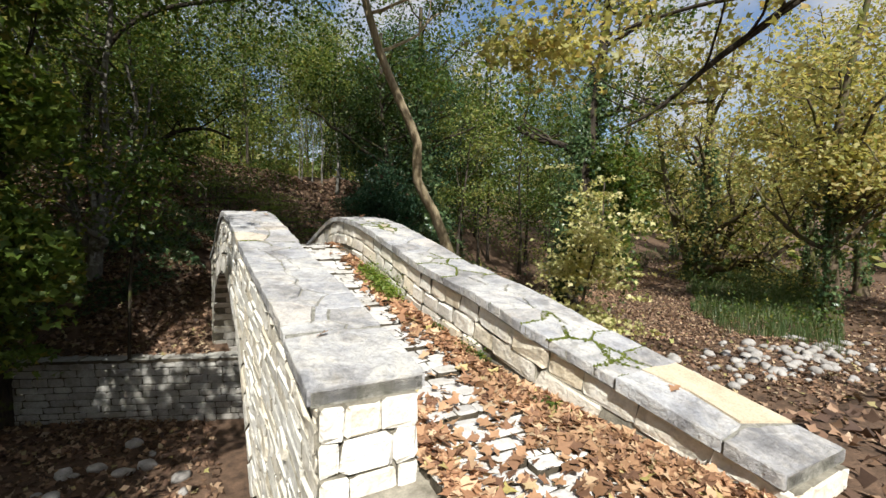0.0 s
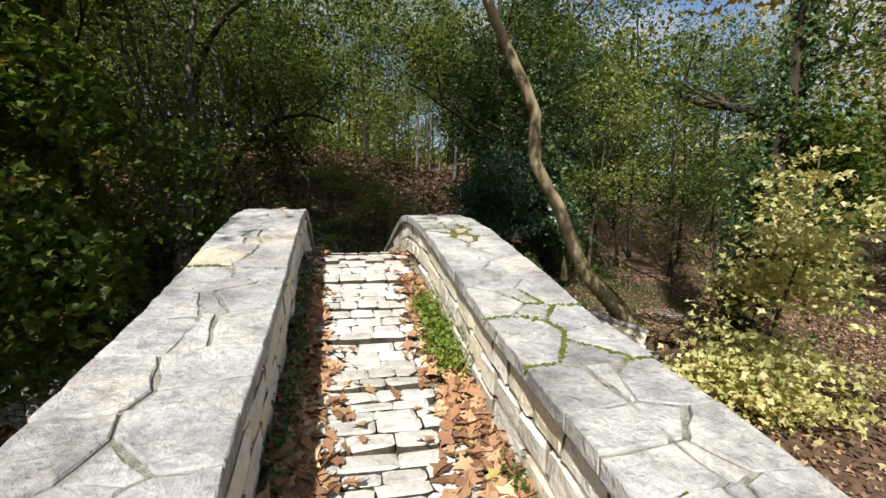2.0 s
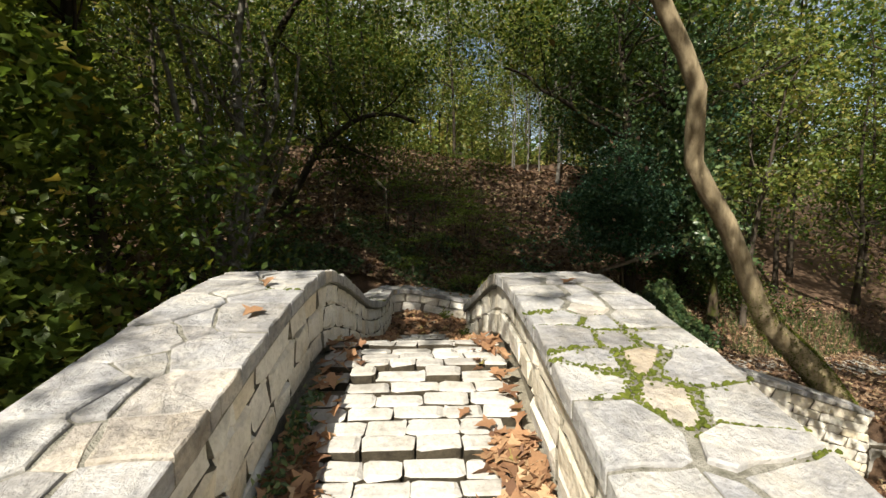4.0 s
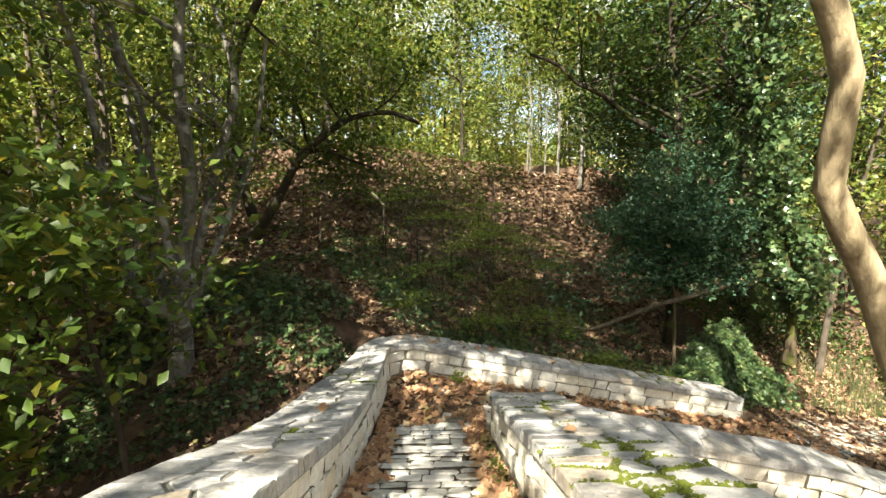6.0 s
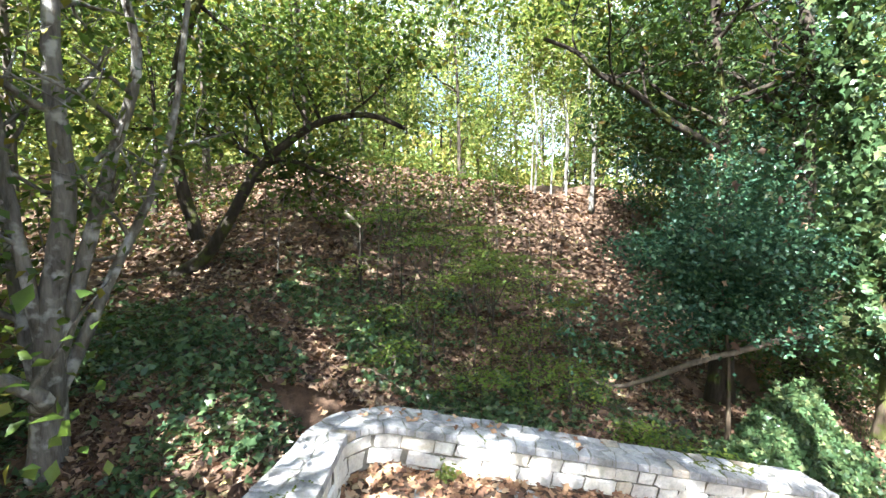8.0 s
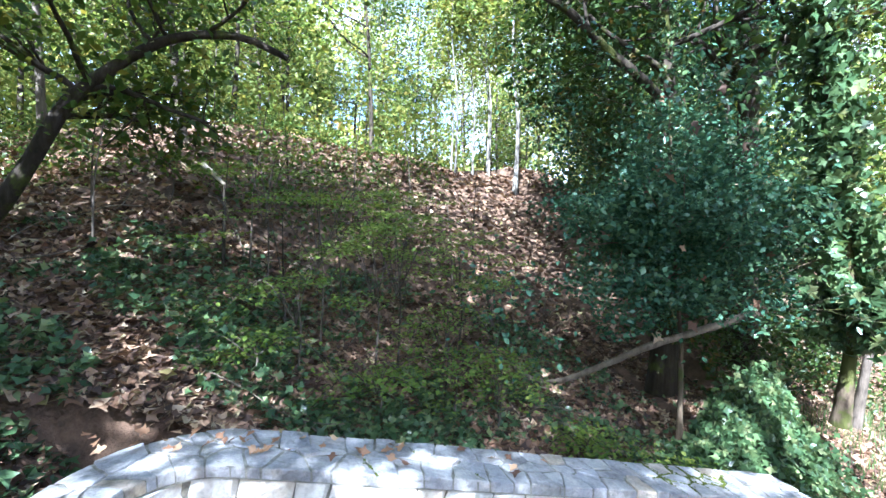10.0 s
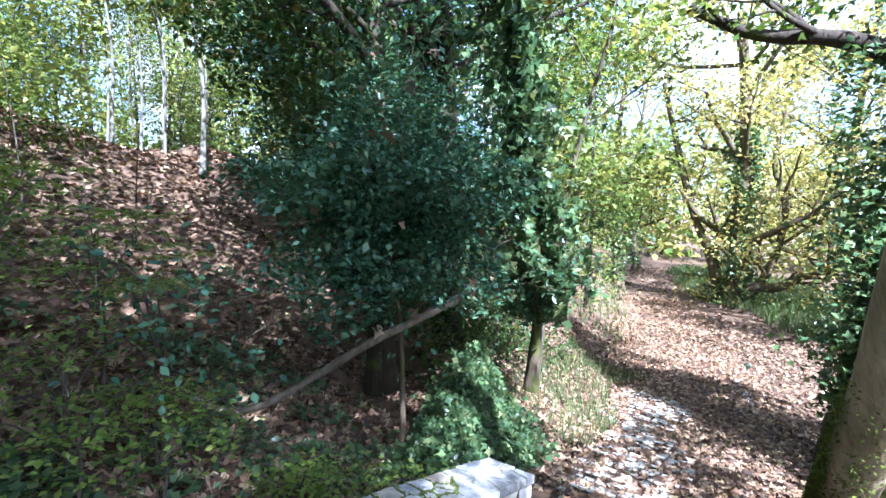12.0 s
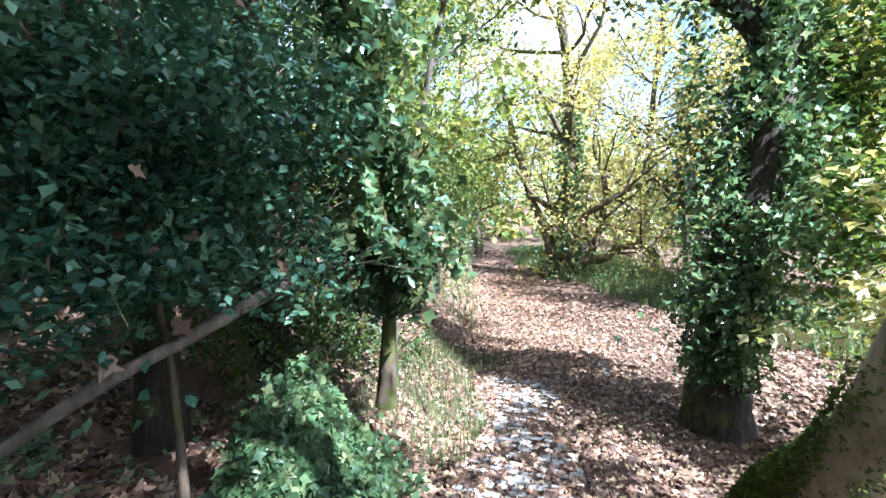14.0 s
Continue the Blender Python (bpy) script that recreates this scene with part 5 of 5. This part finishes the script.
# yellow plane trees along the far stream bank and over it
for k, (x, y, h, rad) in enumerate(((19.5, -1.5, 12, 0.24), (31.5, 3.0, 13, 0.28), (26.0, -4.0, 13, 0.3), (21.0, -9.5, 12, 0.3), (33.0, 1.0, 14, 0.3), (27.0, 12.5, 13, 0.25), (40.0, 8.0, 14, 0.3), (38.0, 15.0, 13, 0.25))):
    plant("plane_tree", [(x, y, gz(x, y) - 0.1), (x + 0.2, y + 0.3, h * 0.25), (x - 0.3, y + 0.2, h * 0.55), (x, y - 0.4, h)], rad, BARK_MOSSY, 17, LEAF_YELLOW if k != 5 else LEAF_LIGHT,
          "tall plane tree with yellow autumn leaves by the stream", "tree", 150 + k, limb_len=3.6, limb_from=0.28, per=10, size=0.21, spread=0.5, group="yellow plane trees", ivy=(0.05, 0.5, 0.5, 1800, IVY, 0.16), shape="oval")

# overhanging yellow bough near the start
bough = plant("plane_tree", [(9.5, -9.5, gz(9.5, -9.5)), (9.0, -8.5, 3.0), (8.2, -7.2, 5.2), (6.4, -5.2, 6.4), (5.4, -4.0, 5.6), (5.0, -3.0, 4.75), (4.7, -2.3, 4.35)], 0.13, BARK_DARK, 10, LEAF_YELLOW,
      "plane tree stretching a yellow-leaved bough over the stream", "tree", 160, limb_len=2.0, limb_from=0.5, per=5, size=0.15, spread=0.3, shape="lobed", taper=0.14,
      extra=[([(6.4, -5.2, 6.4), (6.6, -2.6, 6.9), (5.6, -0.9, 6.5), (4.2, -1.1, 6.0), (2.9, -1.5, 5.6)], 0.045)], spots=np.vstack([fans((5.6, -0.6, 6.35), (0.7, 0.4, 0.16), 16, 11), fans((4.1, -1.2, 5.95), (0.6, 0.35, 0.15), 14, 12), fans((3.0, -1.5, 5.6), (0.3, 0.25, 0.1), 6, 13)]))

# slender forest on the hill
FOREST = []
for k in range(6):
    hgt = (9.5, 11.0, 8.5, 10.0, 12.0, 9.0)[k]
    FOREST.append(plant("hill_tree", [(0, 0, 0), (0.1, 0.05, hgt * 0.3), (-0.12 + 0.05 * k, 0.1, hgt * 0.6), (0.1, -0.1, hgt)], 0.075 + 0.012 * (k % 3), (BARK_DARK, BARK, BARK_DARK)[k % 3], 13, (LEAF_GREEN, LEAF_LIGHT, LEAF_GREEN, LEAF_LIGHT, LEAF_DARK, LEAF_LIGHT)[k],
                        "slender woodland tree with thin trunk on the hill", "tree", 170 + k, limb_len=2.1, limb_from=0.33, depth=1, per=13, size=0.145, spread=0.48, taper=0.25, sides=6, group="trees on the hill"))
r_f = random.Random(9)
spots = []
for _ in range(2000):
    x, y = r_f.uniform(-22, 26), r_f.uniform(12.5, 38)
    if x > 8 and y < path_y(x) + 3.5:
        continue
    if 2.2 < x < 7.5 and y < 15.5 or (abs(x - 6.5) < 2.6 and y < 24) or (x > -3 and y < 14.3):
        continue
    if abs(x - 1.0 - 0.21 * (y - 2.5)) < 0.8 and 13 < y < 26:
        continue
    if all(math.hypot(x - a, y - b) > 1.25 for a, b in spots):
        spots.append((x, y))
    if len(spots) > 135:
        break
for _ in range(60):
    x, y = r_f.uniform(-20, -5), r_f.uniform(6.5, 14)
    if all(math.hypot(x - a, y - b) > 1.9 for a, b in spots):
        spots.append((x, y))
for x, y in ((10.5, 9.6), (12.0, 10.4), (13.5, 11.5), (16, 11.2), (19, 12), (22, 13), (14, 9.6), (17.5, 10.4), (24, 14.5)):
    spots.append((x, y))
for k, (x, y) in enumerate(spots):
    s = r_f.uniform(0.75, 1.15)
    src = FOREST[k % 6] if x < 9 else FOREST[(0, 3, 2)[k % 3]]
    if k < 6:
        ob = FOREST[k]
        ob.matrix_basis = pose(x, y, gz(x, y) - 0.1, r_f.uniform(-3, 3), r_f.uniform(-3, 3), r_f.uniform(0, 360))
    else:
        ob = copy_thing(src, pose(x, y, gz(x, y) - 0.1, r_f.uniform(-4, 4), r_f.uniform(-4, 4), r_f.uniform(0, 360)))
        ob.scale = (s, s, s)

# pale slim trunks at the head of the slope
for k, (x, y, h) in enumerate(((6.6, 15.2, 7.5), (6.1, 16.0, 7), (5.8, 16.6, 6.5), (6.35, 16.8, 7), (5.3, 17.2, 7), (7.2, 16.4, 6.5), (5.0, 15.8, 6))):
    b = gz(x, y)
    plant("birch_tree", [(x, y, b - 0.1), (x + 0.05, y, b + 2), (x - 0.1, y + 0.1, b + 4), (x, y, b + h)], 0.065 if k == 0 else 0.03, BARK_PALE, 7, LEAF_LIGHT, "slim pale-barked tree at the head of the slope", "tree", 200 + k, limb_len=1.4, limb_from=0.5, per=7, size=0.13, group="pale slim trees", sides=8)

# flat green sprays of hornbeam saplings on the slope: foot, height of the spray, its half width and depth, tiers
def sapling(k, x, y, z, wide, deep, tiers):
    g = gz(x, y)
    r = np.random.default_rng(230 + k)
    mid = np.array((x, y, z)) + r.standard_normal((tiers, 3)) * (wide, deep, 0.07)
    mid[:, 2] -= 0.22 * ((mid[:, 0] - x) / wide) ** 2 * 0.5
    c = np.repeat(mid, 48, axis=0)
    c += r.standard_normal(c.shape) * (0.19, 0.19, 0.016)
    arms = [([(x, y, g + (z - g) * 0.55), (x + (q[0] - x) * 0.5, y + (q[1] - y) * 0.5, z + 0.05), tuple(q)], 0.008) for q in mid[:5]]
    root = new("hornbeam_sapling")
    root.location = (x, y, g)
    base = np.array((x, y, g))
    stem = curve_points(np.array([(x, y, g - 0.03), (x + 0.05, y, g + (z - g) * 0.5), (x - 0.03, y - 0.05, z + 0.06)]) - base, 12)
    mesh_part("trunk", mesh_from("trunk", *tube(stem, np.linspace(0.016, 0.006, len(stem)), 5, 0.03, k), BARK, True), root)
    for knots, rr in arms:
        q = curve_points(np.array(knots) - base, 8)
        mesh_part("branch", mesh_from("branch", *tube(q, np.linspace(rr, rr * 0.4, len(q)), 4, 0.0, k), BARK, True), root)
    v_, f_ = leaves(c - base, 0.06, r, 0.1, "oval", 2.2)
    mesh_part("crown", mesh_from("crown", v_, f_, LEAF_SPRAY), root)
    tagged(root, "low hornbeam sapling with flat sprays of green leaves", "sapling", "saplings on the slope")


for k, row in enumerate(((1.05, 8.6, 3.35, 0.62, 0.25, 18), (1.95, 8.4, 3.0, 0.55, 0.35, 26), (1.7, 8.5, 2.75, 0.5, 0.35, 20), (2.45, 7.7, 1.55, 0.55, 0.22, 18), (1.6, 7.6, 1.5, 0.4, 0.25, 8), (2.9, 7.5, 1.35, 0.35, 0.2, 6),
                         (2.5, 8.2, 1.85, 0.35, 0.25, 12), (3.3, 8.6, 2.2, 0.4, 0.3, 12), (0.4, 9.2, 3.75, 0.5, 0.35, 14), (0.8, 8.0, 2.4, 0.45, 0.3, 12), (0.4, 7.6, 1.9, 0.4, 0.3, 10), (3.75, 7.1, 0.72, 0.22, 0.16, 12),
                         (4.0, 7.0, 0.55, 0.25, 0.15, 10), (-1.0, 10.6, 3.9, 0.6, 0.4, 14), (2.4, 10.2, 3.4, 0.6, 0.4, 16), (3.0, 9.2, 2.6, 0.5, 0.35, 14), (-0.5, 8.4, 2.2, 0.4, 0.3, 8), (4.8, 6.8, 0.4, 0.25, 0.12, 8))):
    sapling(k, *row)

# bare thin stems standing on the slope
for k, (x, y, h, lean) in enumerate(((-0.1, 9.2, 1.5, 0.1), (0.65, 9.0, 1.3, -0.15), (0.15, 9.8, 2.4, 0.3), (0.6, 9.6, 1.2, 0.0), (1.4, 9.8, 1.6, -0.1), (-1.4, 9.0, 1.4, 0.15), (2.2, 11.0, 1.8, 0.1), (3.4, 10.8, 1.6, -0.1), (-2.0, 10.6, 1.8, 0.2), (4.2, 12.0, 1.8, 0.1), (3.0, 12.4, 2.2, -0.15), (1.8, 12.4, 2.4, 0.2), (0.6, 12.2, 2.2, -0.1), (-0.8, 13.0, 2.6, 0.1))):
    g = gz(x, y)
    q = curve_points([(x, y, g - 0.03), (x + lean * 0.3, y, g + h * 0.5), (x + lean, y + 0.05, g + h)], 10)
    tagged(new("bare_sapling", mesh_from("bare_sapling", *tube(q, np.linspace(0.018, 0.006, len(q)), 5, 0.03, k), BARK if k % 3 else BARK_DARK, True)), "thin bare sapling stem standing on the leafy slope", "sapling", "bare stems on the slope")

# ivy and low plants over the slope
r_g = np.random.default_rng(81)
n = 30000
gx_, gy_ = r_g.uniform(-4.5, 7.0, n), r_g.uniform(6.6, 11.5, n)
keep = (rumple(gx_, gy_, 1.6, 4.0) + 0.55 * rumple(gx_, gy_, 5.2, 2.0) + r_g.normal(0, 0.25, n) > np.where((gx_ > -2.4) & (gx_ < 4.6) & ((gx_ > 0.6) | (gy_ < 8.0)), 0.12, np.where(gy_ < 8.6, 0.1, 0.35))) & (gy_ < 11.0 - 0.25 * np.abs(gx_ - 1))
gx_, gy_ = gx_[keep], gy_[keep]
v, f = leaves(np.stack([gx_, gy_, ground_z(gx_, gy_) + np.abs(r_g.normal(0.03, 0.05, len(gx_)))], -1), 0.10, r_g, 0.2, "lobed", 0.8)
tagged(new("ground_ivy", mesh_from("ground_ivy", v, f, IVY)), "dark green ivy creeping over the leafy slope", "ivy", kind="stuff")

n = 20000
ix, iy = r_g.uniform(-4.6, 2.6, n), r_g.uniform(5.2, 8.6, n)
u_i = (ix - 0.035) * CA - (iy - 0.03) * SA
keep = (rumple(ix, iy, 2.3, 1.0) + 0.6 * rumple(ix, iy, 6.1, 2.0) + r_g.normal(0, 0.2, n) > -0.35) & ((u_i < -1.25) | (iy > 6.95))
ix, iy = ix[keep], iy[keep]
v, f = leaves(np.stack([ix, iy, ground_z(ix, iy) + np.abs(r_g.normal(0.04, 0.06, len(ix)))], -1), 0.10, r_g, 0.2, "lobed", 0.8)
tagged(new("ground_ivy", mesh_from("ground_ivy", v, f, IVY)), "dark green ivy in patches at the foot of the slope", "ivy", kind="stuff")


def twigs(seed, count, box):
    """Thin dead twigs lying on the slope."""
    r = np.random.default_rng(seed)
    for _ in range(count):
        x, y = r.uniform(box[0], box[1]), r.uniform(box[2], box[3])
        a = r.uniform(0, 6.28)
        ln = r.uniform(0.5, 1.5)
        k = [(x + math.cos(a) * ln * t, y + math.sin(a) * ln * t, gz(x + math.cos(a) * ln * t, y + math.sin(a) * ln * t) + 0.04 + 0.25 * t * r.random()) for t in (0, 0.35, 0.7, 1)]
        q = curve_points(k, 9)
        tagged(new("twig", mesh_from("twig", *tube(q, np.linspace(0.012, 0.005, len(q)), 4, 0.0, 1), DEADWOOD, True)), "thin dry twig lying among fallen leaves", "twig", "twigs on the slope")


twigs(91, 46, (-3, 6, 6.8, 11.5))


# grass beside the path and stream stones
def grass(name, n, box, seed, keep, label, h=0.3):
    r = np.random.default_rng(seed)
    x, y = r.uniform(box[0], box[1], n), r.uniform(box[2], box[3], n)
    ok = keep(x, y)
    x, y = x[ok], y[ok]
    z = ground_z(x, y)
    n = len(x)
    hh = h * r.uniform(0.5, 1.3, n)
    a = r.uniform(0, 6.28, n)
    lean = r.uniform(0.05, 0.5, n) * hh
    w = 0.009 + 0.008 * (x > 15)
    dx, dy = np.cos(a), np.sin(a)
    v = np.stack([np.stack([x - dy * w, y + dx * w, z], -1), np.stack([x + dy * w, y - dx * w, z], -1), np.stack([x + dx * lean, y + dy * lean, z + hh], -1)], 1).reshape(-1, 3)
    ob = new(name, mesh_from(name, v, np.arange(3 * n).reshape(-1, 3), GRASS))
    tagged(ob, label, "grass", kind="stuff")


grass("grass", 60000, (14, 44, -5, 13), 95, lambda x, y: (y < np.minimum(path_y(x) - 1.9, 0.2 + 0.62 * (x - 13.8)) - 0.5 * rumple(x, y, 0.9)) & (y > path_y(x) - 10), "tall green grass between path and stream", 0.42)
grass("grass", 5000, (7.6, 13, 6.2, 9.0), 96, lambda x, y: (y > path_y(x) + 1.0 + 0.4 * rumple(x, y, 1.7)) & (y < path_y(x) + 2.6), "thin pale grass on the bank beside the path", 0.2)
grass("grass", 7000, (14, 44, 7, 18), 97, lambda x, y: (y > path_y(x) + 1.4) & (y < path_y(x) + 3), "green grass along the path's far side", 0.4)


def rocks():
    r = random.Random(17)
    shapes = []
    for k in range(5):
        bm = bmesh.new()
        bmesh.ops.create_icosphere(bm, subdivisions=2, radius=0.5)
        for q in bm.verts:
            q.co *= 1 + 0.35 * noise.noise(q.co * 2.1 + Vector((k * 7, 0, 0)))
            q.co.z *= 0.65
        me = bpy.data.meshes.new("rock")
        bm.to_mesh(me)
        bm.free()
        me.materials.append(ROCK)
        me.polygons.foreach_set("use_smooth", [True] * len(me.polygons))
        shapes.append(me)
    for k in range(170):
        t = r.random()
        x = r.gauss(10.5 + 3.0 * t, 1.6) if k < 130 else r.uniform(-6, -1.5)
        y = r.gauss(-2.2 - 0.9 * t, 0.7) if k < 130 else r.uniform(-1.5, 2.6)
        s = r.uniform(0.10, 0.34) * (1.6 if r.random() < 0.06 else 1)
        ob = new("rock", r.choice(shapes))
        ob.matrix_basis = pose(x, y, gz(x, y) + s * 0.12, r.uniform(-20, 20), r.uniform(-20, 20), r.uniform(0, 360))
        ob.scale = (s * r.uniform(0.8, 1.4), s, s)
        tagged(ob, "rounded pale grey stone lying in the dry stream bed", "rock", "stream stones")


rocks()


# ---- far woods ----
def far_woods():
    """The leafy depth of the wood behind the hill and round about."""
    r = np.random.default_rng(401)

    def cloud(name, n, xs, ys, top, size, mat, seed, label, keep=None):
        q = np.random.default_rng(seed)
        x, y = q.uniform(*xs, n * 2), q.uniform(*ys, n * 2)
        g = ground_z(x, y)
        h = q.random(n * 2) ** 1.1 * top * (0.75 + 0.35 * rumple(x, y, 0.5, seed))
        k = np.sin(x * 1.3 + seed) * np.sin(y * 1.1) + 0.7 * np.sin(h * 1.6 + x * 0.8) + 0.4 * np.sin(x * 3.3) * np.sin(h * 3.7 + y) > -0.05
        if keep is not None:
            k &= keep(x, y)
        c = np.stack([x, y, g + h], -1)[k][:n]
        v_, f_ = leaves(c, size, q, 0.5, "oval", 0.4)
        tagged(new(name, mesh_from(name, v_, f_, mat)), label, "foliage", kind="stuff")
    clear = lambda x, y: y > path_y(x) + 3.2  # noqa: E731
    gap = lambda x, y: ~((np.abs(x - 6.3 - 0.12 * (y - 15)) < 1.2) & (y < 22))  # noqa: E731
    cloud("undergrowth", 36000, (-22, 9), (17.0, 32), 7.5, 0.21, LEAF_LIGHT, 402, "light green undergrowth behind the hill", gap)
    cloud("undergrowth", 9000, (8, 26), (11, 26), 5.0, 0.17, LEAF_GREEN, 403, "green undergrowth beside the path", lambda x, y: clear(x, y) & gap(x, y))
    cloud("undergrowth", 9000, (10.5, 34), (7, 20), 4.2, 0.13, LEAF_LIGHT, 406, "light green saplings crowding the path's bank", lambda x, y: (y > path_y(x) + 1.9 + 0.5 * rumple(x, y, 1.1)) & (y < path_y(x) + 4.2))
    cloud("undergrowth", 8000, (5.6, 11.5), (7.9, 11), 2.6, 0.10, LEAF_DARK, 407, "dark undergrowth on the bank behind the evergreen", lambda x, y: y > path_y(x) + 2.2)
    cloud("undergrowth", 9000, (13, 40), (-3, 15), 1.3, 0.12, LEAF_GREEN, 409, "low green growth between path and stream", lambda x, y: (y < np.minimum(path_y(x) - 2.1, 0.2 + 0.62 * (x - 13.8)) - 0.4 * rumple(x, y, 0.9)) & (y > path_y(x) - 10))
    cloud("undergrowth", 6000, (-6, 5), (11, 17), 0.9, 0.10, LEAF_GREEN, 408, "low green plants along the head of the slope")
    cloud("undergrowth", 7000, (-22, -6), (12.5, 20), 5.0, 0.18, LEAF_LIGHT, 404, "light green undergrowth on the hillside")
    cloud("undergrowth", 8000, (-26, 4), (26, 40), 13.0, 0.42, LEAF_GREEN, 405, "green woodland foliage behind the hill", lambda x, y: np.degrees(np.arctan2(x, y + 3)) < 4)
    for k in range(3):
        a = r.uniform(0, 2 * np.pi, 17000)
        d = r.uniform(44, 62, 17000)
        x, y = 6 + d * np.cos(a), 6 + d * np.sin(a)
        bearing = np.degrees(np.arctan2(x - 1, y - 2.5))
        ok = np.ones(len(x), bool)
        top = (15 + 4 * np.sin(a * 7 + k) + 2.5 * np.sin(a * 17)) * np.where(np.abs(bearing - 12) < 9, 0.35, np.where((bearing > 50) & (bearing < 105), 0.7, 1.0))
        h = r.random(17000) ** 0.9 * top
        c = np.stack([x, y, ground_z(x, y) + h], -1)[ok]
        v_, f_ = leaves(c, 1.0, r, 0.5, "oval", 0.3)
        tagged(new("far_woods", mesh_from("far_woods", v_, f_, (LEAF_GREEN, LEAF_YELLOW, LEAF_LIGHT)[k])), "distant woodland foliage closing the valley", "foliage", kind="stuff")


far_woods()
